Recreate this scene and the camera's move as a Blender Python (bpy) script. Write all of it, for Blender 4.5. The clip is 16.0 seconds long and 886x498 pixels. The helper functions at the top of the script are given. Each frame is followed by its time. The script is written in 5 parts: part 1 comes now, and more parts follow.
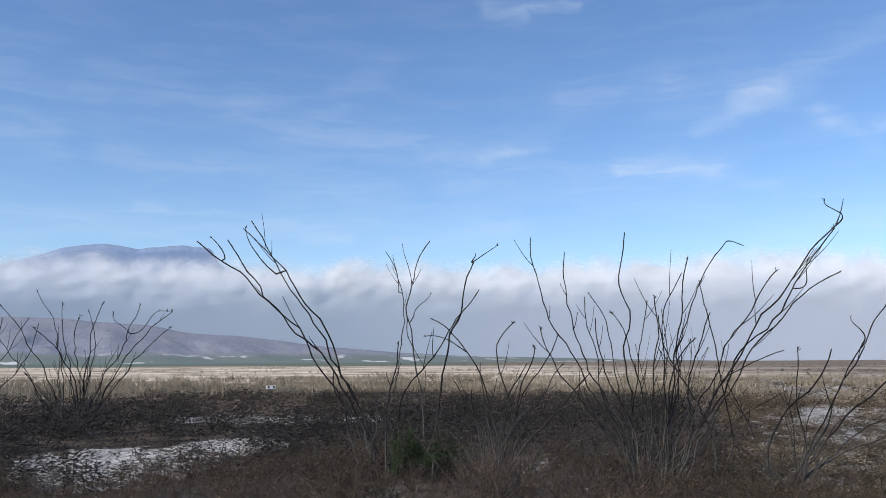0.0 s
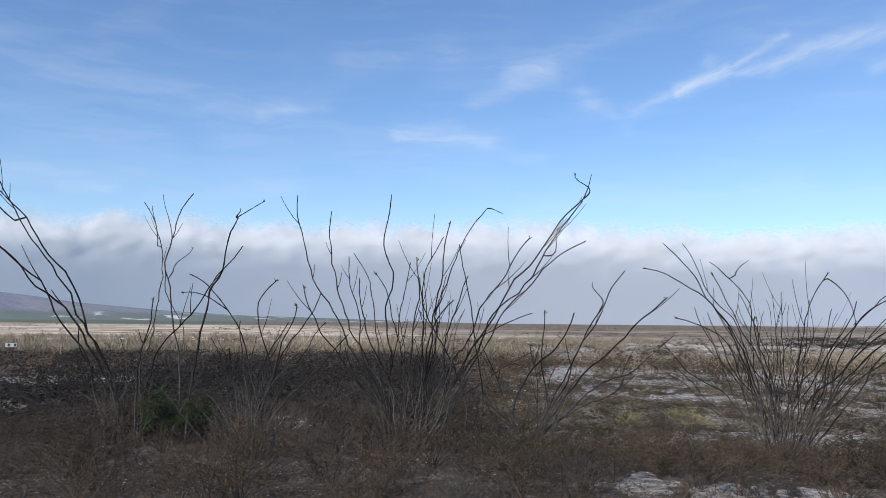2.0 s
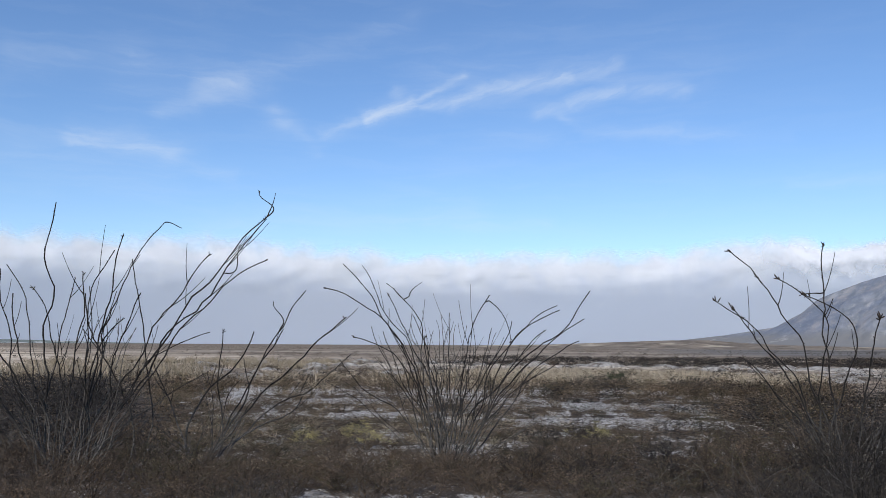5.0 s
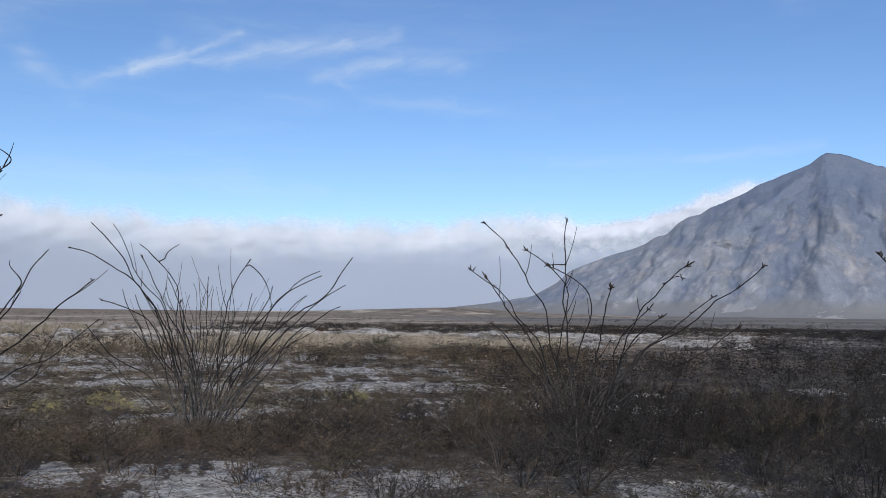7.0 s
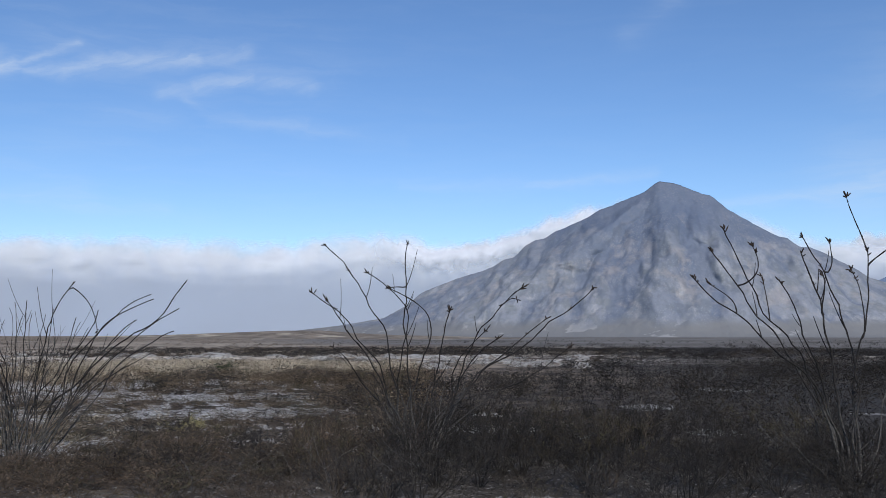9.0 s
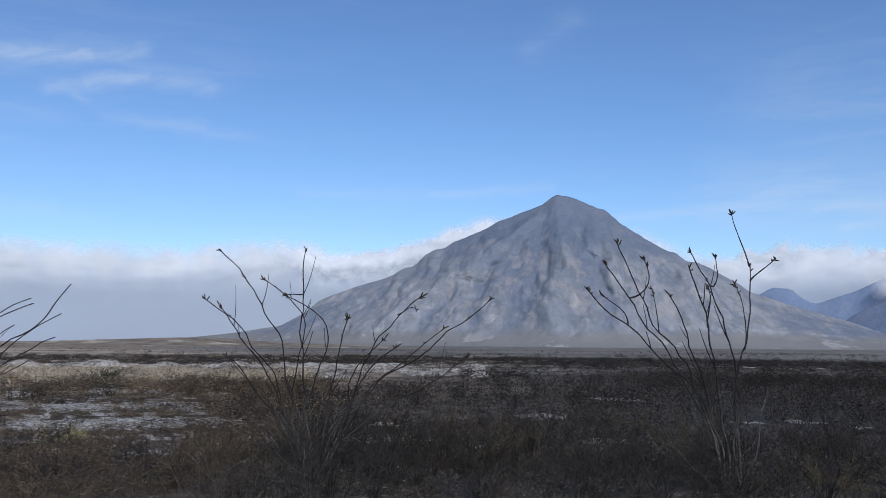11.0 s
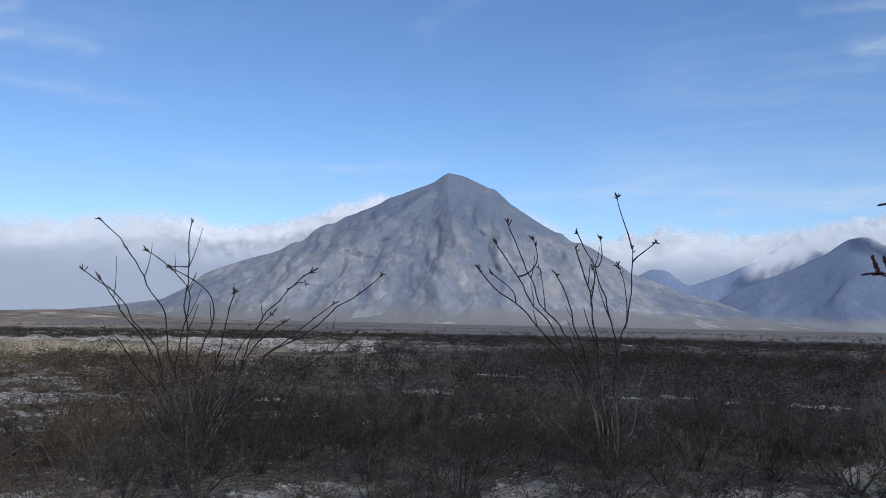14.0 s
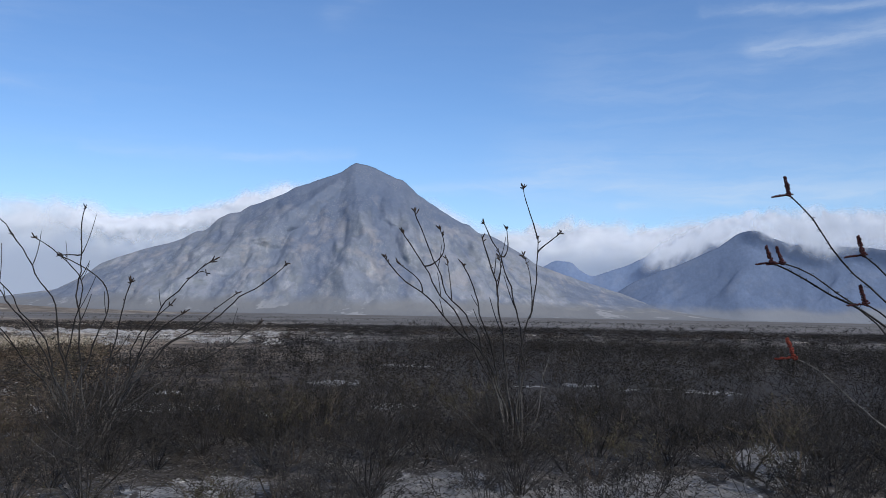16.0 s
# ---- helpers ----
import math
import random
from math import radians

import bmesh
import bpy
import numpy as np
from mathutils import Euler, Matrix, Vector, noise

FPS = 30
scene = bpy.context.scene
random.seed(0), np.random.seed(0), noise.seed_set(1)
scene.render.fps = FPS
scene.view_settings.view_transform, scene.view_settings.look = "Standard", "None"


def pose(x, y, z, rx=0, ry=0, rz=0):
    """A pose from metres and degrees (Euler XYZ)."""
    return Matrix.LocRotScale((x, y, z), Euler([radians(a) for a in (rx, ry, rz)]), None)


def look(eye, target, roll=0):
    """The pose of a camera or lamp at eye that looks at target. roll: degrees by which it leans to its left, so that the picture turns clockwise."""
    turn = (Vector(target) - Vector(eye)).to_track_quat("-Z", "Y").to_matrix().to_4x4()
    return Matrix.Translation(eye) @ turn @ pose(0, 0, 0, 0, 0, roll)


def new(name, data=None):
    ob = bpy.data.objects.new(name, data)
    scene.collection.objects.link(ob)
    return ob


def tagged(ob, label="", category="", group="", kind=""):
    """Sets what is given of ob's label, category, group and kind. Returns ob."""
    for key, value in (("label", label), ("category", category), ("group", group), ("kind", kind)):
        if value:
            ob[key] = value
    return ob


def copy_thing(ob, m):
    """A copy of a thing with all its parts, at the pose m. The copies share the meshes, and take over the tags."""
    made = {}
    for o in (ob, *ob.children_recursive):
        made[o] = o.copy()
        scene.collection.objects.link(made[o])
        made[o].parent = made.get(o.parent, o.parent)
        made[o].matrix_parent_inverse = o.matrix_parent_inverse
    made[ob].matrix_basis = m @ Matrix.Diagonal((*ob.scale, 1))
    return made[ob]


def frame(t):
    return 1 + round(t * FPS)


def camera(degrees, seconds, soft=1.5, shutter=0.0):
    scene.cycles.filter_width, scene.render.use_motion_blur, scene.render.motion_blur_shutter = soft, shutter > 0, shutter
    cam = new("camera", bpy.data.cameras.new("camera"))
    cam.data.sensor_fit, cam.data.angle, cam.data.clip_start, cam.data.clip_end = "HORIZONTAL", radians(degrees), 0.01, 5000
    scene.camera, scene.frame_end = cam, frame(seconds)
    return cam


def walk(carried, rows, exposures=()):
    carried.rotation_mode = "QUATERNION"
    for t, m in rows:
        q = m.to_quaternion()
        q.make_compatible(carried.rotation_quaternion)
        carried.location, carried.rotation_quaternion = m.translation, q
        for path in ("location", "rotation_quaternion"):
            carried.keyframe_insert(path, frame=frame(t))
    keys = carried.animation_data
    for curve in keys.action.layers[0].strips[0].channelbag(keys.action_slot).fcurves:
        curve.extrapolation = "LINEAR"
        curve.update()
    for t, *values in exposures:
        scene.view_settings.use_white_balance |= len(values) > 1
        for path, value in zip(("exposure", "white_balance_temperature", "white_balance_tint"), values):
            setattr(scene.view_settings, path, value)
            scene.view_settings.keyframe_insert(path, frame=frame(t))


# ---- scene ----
cam = camera(55.19, 16.0, soft=0.6)
walk(cam, [
    (0.0, pose(0.126, -0.141, 1.665, 97.58, 0.28, 1.73)),
    (0.5, pose(0.152, -0.122, 1.662, 96.56, 0.66, -0.84)),
    (1.0, pose(0.180, -0.088, 1.656, 95.56, 0.74, -4.54)),
    (1.5, pose(0.198, -0.080, 1.655, 94.98, 0.19, -9.40)),
    (2.0, pose(0.246, -0.086, 1.649, 94.98, -0.55, -13.55)),
    (2.5, pose(0.271, -0.078, 1.646, 95.06, -0.57, -17.48)),
    (3.0, pose(0.274, -0.072, 1.651, 95.62, -0.51, -20.90)),
    (3.5, pose(0.266, -0.096, 1.651, 96.54, -0.91, -23.60)),
    (6.0, pose(0.329, -0.141, 1.631, 94.86, 0.10, -43.03)),
    (6.5, pose(0.341, -0.175, 1.627, 94.24, -0.19, -46.88)),
    (7.0, pose(0.366, -0.241, 1.632, 94.33, -0.72, -49.85)),
    (7.5, pose(0.373, -0.286, 1.633, 94.95, -1.26, -52.98)),
    (8.0, pose(0.390, -0.320, 1.637, 95.74, -1.49, -55.83)),
    (8.5, pose(0.400, -0.353, 1.639, 95.99, -0.91, -58.20)),
    (9.0, pose(0.436, -0.371, 1.638, 95.89, -0.08, -59.83)),
    (9.5, pose(0.466, -0.382, 1.640, 96.39, 0.34, -62.85)),
    (12.0, pose(0.473, -0.342, 1.643, 96.24, -0.03, -68.91)),
    (12.5, pose(0.456, -0.368, 1.641, 96.07, 0.63, -70.95)),
    (13.0, pose(0.464, -0.351, 1.643, 95.70, -0.12, -71.95)),
    (13.5, pose(0.469, -0.334, 1.638, 95.50, -1.06, -72.44)),
    (14.0, pose(0.476, -0.338, 1.641, 95.03, -1.20, -74.16)),
    (14.5, pose(0.518, -0.338, 1.635, 94.23, -1.03, -76.35)),
    (15.0, pose(0.543, -0.324, 1.634, 94.00, -1.02, -77.41)),
    (15.5, pose(0.548, -0.341, 1.633, 94.15, -0.83, -78.54)),
    (16.0, pose(0.552, -0.328, 1.634, 94.51, -1.01, -80.42)),
], [(0.0, 0.16, 6550, 10), (3.5, 0.08, 6500, 10), (7.0, -0.06, 6350, 10), (9.5, -0.16, 6200, 10), (12.0, -0.18, 6100, 10), (16.0, -0.14, 6130, 10)])

# ---- light ----
SUN_HEADING, SUN_HEIGHT = -127.0, 36.0      # degrees clockwise from +y, and above the horizon


def bearing(heading, far, z=0.0):
    """A place by its heading (degrees clockwise from +y) and its distance from the start of the walk."""
    return Vector((far * math.sin(radians(heading)), far * math.cos(radians(heading)), z))


class Nodes:
    """Short forms for building a node tree."""

    def __init__(self, tree, fresh=True):
        self.tree = tree
        if fresh:
            tree.nodes.clear()

    def add(self, kind, **settings):
        node = self.tree.nodes.new(kind)
        for key, value in settings.items():
            setattr(node, key, value)
        return node

    def put(self, socket, value):
        if isinstance(value, bpy.types.NodeSocket):
            self.tree.links.new(value, socket)
        elif value is not None:
            socket.default_value = value

    def math(self, operation, a, b=None, c=None, clamp=False):
        node = self.add("ShaderNodeMath", operation=operation, use_clamp=clamp)
        for socket, value in zip(node.inputs, (a, b, c)):
            self.put(socket, value)
        return node.outputs[0]

    def noise(self, vector, scale, detail=4.0, rough=0.55, distortion=0.0):
        node = self.add("ShaderNodeTexNoise")
        self.put(node.inputs["Vector"], vector)
        self.put(node.inputs["Scale"], scale)
        self.put(node.inputs["Detail"], detail)
        self.put(node.inputs["Roughness"], rough)
        self.put(node.inputs["Distortion"], distortion)
        return node.outputs["Fac"]

    def ramp(self, factor, low, high, a=0.0, b=1.0):
        node = self.add("ShaderNodeMapRange", interpolation_type="SMOOTHSTEP")
        for socket, value in zip(node.inputs, (factor, low, high, a, b)):
            self.put(socket, value)
        return node.outputs[0]

    def mix(self, factor, a, b, blend="MIX"):
        node = self.add("ShaderNodeMix", data_type="RGBA", blend_type=blend)
        self.put(node.inputs[0], factor)
        self.put(node.inputs[6], (*a, 1) if isinstance(a, tuple) else a)
        self.put(node.inputs[7], (*b, 1) if isinstance(b, tuple) else b)
        return node.outputs[2]

    def xyz(self, vector):
        node = self.add("ShaderNodeSeparateXYZ")
        self.put(node.inputs[0], vector)
        return node.outputs

    def vector(self, x, y, z=0.0):
        node = self.add("ShaderNodeCombineXYZ")
        for socket, value in zip(node.inputs, (x, y, z)):
            self.put(socket, value)
        return node.outputs[0]


def make_world():
    """Clear blue winter sky with thin cirrus."""
    world = bpy.data.worlds.new("sky")
    scene.world = world
    world.use_nodes = True
    n = Nodes(world.node_tree)
    sky = n.add("ShaderNodeTexSky", sky_type="NISHITA", sun_disc=False)
    sky.sun_elevation, sky.sun_rotation = radians(SUN_HEIGHT), radians(SUN_HEADING)
    sky.altitude, sky.air_density, sky.dust_density, sky.ozone_density = 800, 1.1, 0.03, 3.0
    way = n.add("ShaderNodeTexCoord").outputs["Generated"]
    x, y, z = n.xyz(way)
    heading = n.math("MULTIPLY", n.math("ARCTAN2", x, y), 57.3)
    height = n.math("MULTIPLY", n.math("ARCSINE", z), 57.3)
    flat = n.vector(heading, n.math("MULTIPLY", height, 2.0))
    warp_a = n.math("MULTIPLY", n.math("SUBTRACT", n.noise(flat, 0.25, 5, 0.6), 0.5), 1.7)
    warp_b = n.math("MULTIPLY", n.math("SUBTRACT", n.noise(flat, 0.30, 5, 0.6), 0.5), 1.1)
    heading_w = n.math("ADD", heading, warp_a)
    height_w = n.math("ADD", height, warp_b)
    place = n.vector(heading_w, height_w)
    rising = n.noise(n.vector(n.math("ADD", n.math("MULTIPLY", heading_w, 0.20), n.math("MULTIPLY", height_w, 0.08)),
                              n.math("SUBTRACT", n.math("MULTIPLY", height_w, 1.3), n.math("MULTIPLY", heading_w, 0.45))), 1.0, 6, 0.62, 0.3)
    level = n.noise(n.vector(n.math("MULTIPLY", heading_w, 0.13), n.math("MULTIPLY", height_w, 0.9)), 1.0, 6, 0.6, 0.4)
    total = None
    for strokes, fibres, share in ((CIRRUS_BRIGHT, rising, 0.8), (CIRRUS_THIN, level, 0.55), (CIRRUS_LEVEL, level, 0.9), (CIRRUS_VEIL, level, 1.0)):
        group = None
        for h0, z0, h1, z1, width, strength in strokes:
            apart = n.add("ShaderNodeVectorMath", operation="SUBTRACT")
            n.put(apart.inputs[0], place)
            n.put(apart.inputs[1], (h0, z0, 0))
            span = Vector((h1 - h0, z1 - z0, 0))
            dot = n.add("ShaderNodeVectorMath", operation="DOT_PRODUCT")
            n.put(dot.inputs[0], apart.outputs[0])
            n.put(dot.inputs[1], span / span.length_squared)
            along = n.math("MULTIPLY", dot.outputs["Value"], 1.0, clamp=True)
            back = n.add("ShaderNodeVectorMath", operation="SCALE")
            n.put(back.inputs[0], span)
            n.put(back.inputs["Scale"], along)
            gap = n.add("ShaderNodeVectorMath", operation="DISTANCE")
            n.put(gap.inputs[0], apart.outputs[0])
            n.put(gap.inputs[1], back.outputs[0])
            ratio = n.math("DIVIDE", gap.outputs["Value"], width * 1.05)
            wisp = n.math("MULTIPLY", n.math("EXPONENT", n.math("MULTIPLY", n.math("POWER", ratio, 1.8), -1.0)), strength)
            group = wisp if group is None else n.math("MAXIMUM", group, wisp)
        group = n.math("MULTIPLY", group, n.ramp(fibres, 0.30, 0.70, 0.3 * share, share))
        total = group if total is None else n.math("ADD", total, group)
    veil = n.math("MULTIPLY", n.ramp(level, 0.40, 0.75, 0.0, 0.05), n.ramp(heading, 45, 75, 1.0, 0.35))
    total = n.math("ADD", n.math("ADD", total, veil), n.ramp(height, 4.0, 15.0, 0.10, 0.0))
    cover = n.math("MULTIPLY", total, 1.0, clamp=True)
    tint = n.mix(1.0, sky.outputs[0], SKY_TINT, "MULTIPLY")
    colour = n.mix(n.math("MULTIPLY", cover, 0.8), tint, CIRRUS)
    ground = n.add("ShaderNodeBackground")
    n.put(ground.inputs[0], colour)
    n.put(ground.inputs[1], SKY_STRENGTH)
    n.put(n.add("ShaderNodeOutputWorld").inputs[0], ground.outputs[0])


# cirrus streaks: heading and height of both ends, width (all in degrees), density
CIRRUS_BRIGHT = (
    (26.2, 13.9, 29.1, 15.1, 0.42, 0.40), (29.1, 15.1, 32.4, 16.2, 0.46, 0.80), (32.4, 16.2, 35.9, 17.9, 0.25, 0.55), (31.1, 16.8, 32.4, 16.2, 0.49, 0.30),
    (32.9, 15.9, 35.2, 16.2, 0.35, 0.45), (35.2, 16.2, 37.4, 17.1, 0.49, 0.55), (37.4, 17.1, 43.3, 17.8, 0.56, 0.50), (43.3, 17.8, 46.3, 18.3, 0.56, 0.30),
    (41.0, 15.5, 43.2, 16.1, 0.49, 0.30), (43.2, 16.1, 46.7, 16.8, 0.46, 0.45), (46.7, 16.8, 50.6, 16.6, 0.49, 0.30))
CIRRUS_THIN = (
    (42.6, 15.1, 44.2, 14.1, 0.32, 0.28), (44.2, 14.1, 50.5, 13.9, 0.39, 0.32), (50.5, 13.7, 57.0, 13.0, 0.35, 0.22), (22.9, 15.2, 23.7, 14.6, 0.63, 0.50),
    (23.7, 14.6, 25.9, 12.9, 0.42, 0.25), (15.6, 14.7, 17.7, 15.3, 0.49, 0.35), (17.5, 15.4, 20.2, 17.0, 0.77, 0.25), (10.6, 12.5, 14.4, 12.7, 0.46, 0.30),
    (13.7, 12.6, 20.3, 11.0, 0.56, 0.25), (20.6, 17.3, 32.2, 21.5, 0.72, 0.20), (1.4, 23.4, 4.2, 23.1, 0.49, 0.55), (4.2, 23.3, 7.8, 23.3, 0.32, 0.45),
    (-29.9, 14.1, -26.9, 13.6, 0.99, 0.28), (-21.9, 9.9, -20.2, 9.8, 0.35, 0.25), (1.3, 13.8, 5.2, 14.2, 0.49, 0.35))
CIRRUS_LEVEL = (
    (10.5, 13.0, 16.3, 12.2, 0.63, 0.25), (-8.9, 18.1, -5.3, 19.5, 0.77, 0.15), (6.8, 17.2, 13.7, 17.9, 1.06, 0.15), (-11.0, 8.1, -8.0, 8.3, 0.35, 0.30),
    (97.4, 19.6, 103.0, 19.3, 0.32, 0.35), (103.0, 19.3, 108.3, 18.9, 0.32, 0.40), (100.9, 16.9, 108.3, 17.4, 0.70, 0.40), (78.2, 8.5, 88.5, 9.0, 0.32, 0.35),
    (88.5, 9.0, 99.4, 8.2, 0.46, 0.40), (99.4, 8.2, 108.1, 7.7, 0.56, 0.40), (87.0, 9.7, 91.5, 10.3, 0.56, 0.20), (92.3, 7.6, 103.4, 7.7, 0.35, 0.30),
    (57.2, 10.0, 65.5, 10.1, 0.49, 0.15), (65.5, 10.1, 74.0, 10.6, 0.32, 0.25), (33.5, 8.2, 41.3, 8.0, 0.49, 0.15))
CIRRUS_VEIL = (
    (-30.1, 17.6, -15.7, 16.3, 1.58, 0.10), (-15.7, 16.3, 2.9, 13.3, 1.58, 0.14), (-23.4, 13.6, -4.9, 11.4, 1.23, 0.12), (-1.1, 12.2, 15.9, 11.2, 1.41, 0.12),
    (13.2, 17.0, 21.6, 17.4, 1.41, 0.10), (34.7, 12.3, 41.9, 14.7, 1.41, 0.08), (34.0, 18.0, 51.3, 17.7, 1.94, 0.10), (19.1, 7.4, 36.0, 9.0, 1.41, 0.12),
    (-29.6, 8.9, 2.8, 9.1, 1.23, 0.14), (18.0, 16.8, 20.6, 16.9, 0.92, 0.28), (72.5, 19.7, 75.5, 21.4, 0.77, 0.12), (86.0, 9.6, 114.0, 9.0, 2.2, 0.24), (90.0, 15.0, 114.0, 14.0, 3.6, 0.15))
SKY_STRENGTH = 0.12
SKY_TINT = (0.86, 0.99, 1.16)
CIRRUS = (6.3, 6.9, 7.6)
make_world()
sun_lamp = new("sun", bpy.data.lights.new("sun", "SUN"))
sun_lamp.data.energy, sun_lamp.data.angle, sun_lamp.data.color = 3.7, radians(2.0), (1.0, 0.925, 0.825)
sun_lamp.matrix_world = look(bearing(SUN_HEADING, 100, 100 * math.tan(radians(SUN_HEIGHT))), (0, 0, 0))


# ---- materials ----
def surface(name, dark, light, scale, fine=None, patch=None, patch_scale=0.0, patch_at=(0.5, 0.65), rough=0.92, bump=0.0, vary=0.0, island=False, sheen=0.2):
    """Two-colour grain with an optional larger patch colour, relief, and a shift of value from piece to piece."""
    material = bpy.data.materials.new(name)
    material.use_nodes = True
    n = Nodes(material.node_tree)
    place = n.add("ShaderNodeTexCoord").outputs["Object"]
    grain = n.noise(place, scale, 5, 0.6)
    colour = n.mix(n.ramp(grain, 0.32, 0.68), dark, light)
    if patch:
        colour = n.mix(n.ramp(n.noise(place, patch_scale, 4, 0.6, 0.3), *patch_at), colour, patch)
    if vary:
        value = n.ramp(n.add("ShaderNodeObjectInfo").outputs["Random"], 0, 1, 1 - vary, 1 + vary)
        if island:
            value = n.math("MULTIPLY", value, n.ramp(n.add("ShaderNodeNewGeometry").outputs["Random Per Island"], 0, 1, 1 - 0.4 * vary, 1 + 0.4 * vary))
            value = n.math("MULTIPLY", value, n.math("ADD", n.add("ShaderNodeAttribute", attribute_name="tone").outputs["Fac"], 1.0))
        shift = n.add("ShaderNodeHueSaturation")
        n.put(shift.inputs["Value"], value)
        n.put(shift.inputs["Color"], colour)
        colour = shift.outputs[0]
    shader = n.add("ShaderNodeBsdfPrincipled")
    n.put(shader.inputs["Base Color"], colour)
    n.put(shader.inputs["Roughness"], rough)
    n.put(shader.inputs["Specular IOR Level"], sheen)
    if bump:
        relief = n.add("ShaderNodeBump")
        n.put(relief.inputs["Strength"], bump)
        n.put(relief.inputs["Distance"], 0.5 / (fine or scale))
        n.put(relief.inputs["Height"], n.noise(place, fine or scale, 6, 0.65))
        n.put(shader.inputs["Normal"], relief.outputs[0])
    n.put(n.add("ShaderNodeOutputMaterial").inputs[0], shader.outputs[0])
    return material


def ground_material():
    """Pale limestone gravel and dust near by, sand flats, dry grassland and scrub further out. Cloud shade to the right
    and sun on the middle ground are put into the colours.
    """
    material = bpy.data.materials.new("desert_ground")
    material.use_nodes = True
    n = Nodes(material.node_tree)
    place = n.add("ShaderNodeTexCoord").outputs["Object"]
    x, y, z = n.xyz(place)
    far = n.math("SQRT", n.math("ADD", n.math("MULTIPLY", x, x), n.math("MULTIPLY", y, y)))
    pebbles = n.add("ShaderNodeTexVoronoi")
    n.put(pebbles.inputs["Vector"], place)
    n.put(pebbles.inputs["Scale"], 14.0)
    gravel = n.mix(n.ramp(n.noise(place, 6.0, 6, 0.7), 0.35, 0.7), (0.062, 0.052, 0.042), (0.22, 0.195, 0.165))
    gravel = n.mix(n.ramp(n.noise(place, 0.7, 6, 0.65), 0.42, 0.58), gravel, (0.066, 0.053, 0.042))
    # darker to the right: cloud shade put into the gravel colour
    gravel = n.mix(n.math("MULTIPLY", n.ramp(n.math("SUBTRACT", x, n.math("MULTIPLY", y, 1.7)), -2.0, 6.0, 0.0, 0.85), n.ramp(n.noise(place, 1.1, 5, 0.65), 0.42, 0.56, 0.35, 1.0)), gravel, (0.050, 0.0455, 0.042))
    for size, share, bright in ((23.0, 0.80, (0.48, 0.46, 0.43)), (48.0, 0.74, (0.42, 0.40, 0.375)), (31.0, 0.62, (0.06, 0.052, 0.044))):
        cells = n.add("ShaderNodeTexVoronoi")
        n.put(cells.inputs["Vector"], place)
        n.put(cells.inputs["Scale"], size)
        chance, _, _ = n.xyz(cells.outputs["Color"])
        stone = n.math("MULTIPLY", n.ramp(chance, share, share + 0.1), n.ramp(n.math("ADD", cells.outputs["Distance"], n.math("MULTIPLY", n.math("SUBTRACT", n.noise(place, size * 2.3, 3), 0.5), 0.9)), 0.22, 0.42, 1.0, 0.0))
        gravel = n.mix(n.math("MULTIPLY", stone, 0.85), gravel, bright)
    broad = n.noise(n.vector(n.math("MULTIPLY", x, 0.5), y), 0.05, 6, 0.65, 0.4)
    # light tan also carries the sunshine on the middle ground
    scrub = n.mix(n.ramp(n.noise(place, 0.35, 6, 0.7), 0.4, 0.62), (0.095, 0.073, 0.053), (0.33, 0.26, 0.185))
    litter = n.mix(n.ramp(n.noise(place, 0.9, 6, 0.7), 0.4, 0.62), (0.044, 0.034, 0.026), (0.125, 0.099, 0.073))
    scrub = n.mix(n.ramp(n.math("ADD", far, n.math("MULTIPLY", n.math("SUBTRACT", n.noise(place, 0.1, 4), 0.5), 16.0)), 24.0, 34.0), litter, scrub)
    # the same cloud shade in the scrub colour, ending far out
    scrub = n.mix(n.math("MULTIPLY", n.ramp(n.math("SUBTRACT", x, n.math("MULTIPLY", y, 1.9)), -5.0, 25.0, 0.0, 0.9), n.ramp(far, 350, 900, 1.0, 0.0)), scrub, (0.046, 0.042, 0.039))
    sand = n.mix(n.ramp(n.noise(n.vector(n.math("MULTIPLY", x, 0.4), y), 0.12, 7, 0.7), 0.42, 0.60), (0.30, 0.235, 0.165), (0.84, 0.71, 0.54))
    wander = n.math("MULTIPLY", n.math("SUBTRACT", n.noise(n.vector(n.math("MULTIPLY", x, 0.25), y), 0.02, 5, 0.6), 0.5), 60.0)
    x_w, y_w = n.math("ADD", x, n.math("MULTIPLY", wander, 2.0)), n.math("ADD", y, wander)
    sandy = n.math("MULTIPLY", n.ramp(x_w, 0.0, 70.0, 1.0, 0.0), n.math("MULTIPLY", n.ramp(y_w, 44, 64), n.ramp(y_w, 300, 420, 1.0, 0.0)))
    chalk = n.math("MULTIPLY", n.ramp(broad, 0.48, 0.56), n.math("MULTIPLY", n.math("MULTIPLY", n.ramp(far, 150, 380, 0.6, 0.0), n.ramp(far, 48, 62)), n.ramp(n.math("SUBTRACT", y, n.math("MULTIPLY", x, 0.27)), -12.0, 15.0, 0.12, 1.0)))
    meadow = n.math("MULTIPLY", n.ramp(x_w, -40.0, 60.0, 1.0, 0.0), n.ramp(y_w, 360, 460))
    meadow = n.math("MULTIPLY", meadow, n.ramp(n.noise(n.vector(n.math("MULTIPLY", x, 0.3), y), 0.008, 5, 0.6), 0.36, 0.46, 0.5, 1.0))
    colour = n.mix(n.ramp(n.math("ADD", far, n.math("MULTIPLY", n.math("SUBTRACT", n.noise(place, 0.25, 5, 0.6), 0.5), 14.0)), 8.5, 18.0), gravel, scrub)
    colour = n.mix(chalk, colour, (0.48, 0.41, 0.32))
    colour = n.mix(sandy, colour, sand)
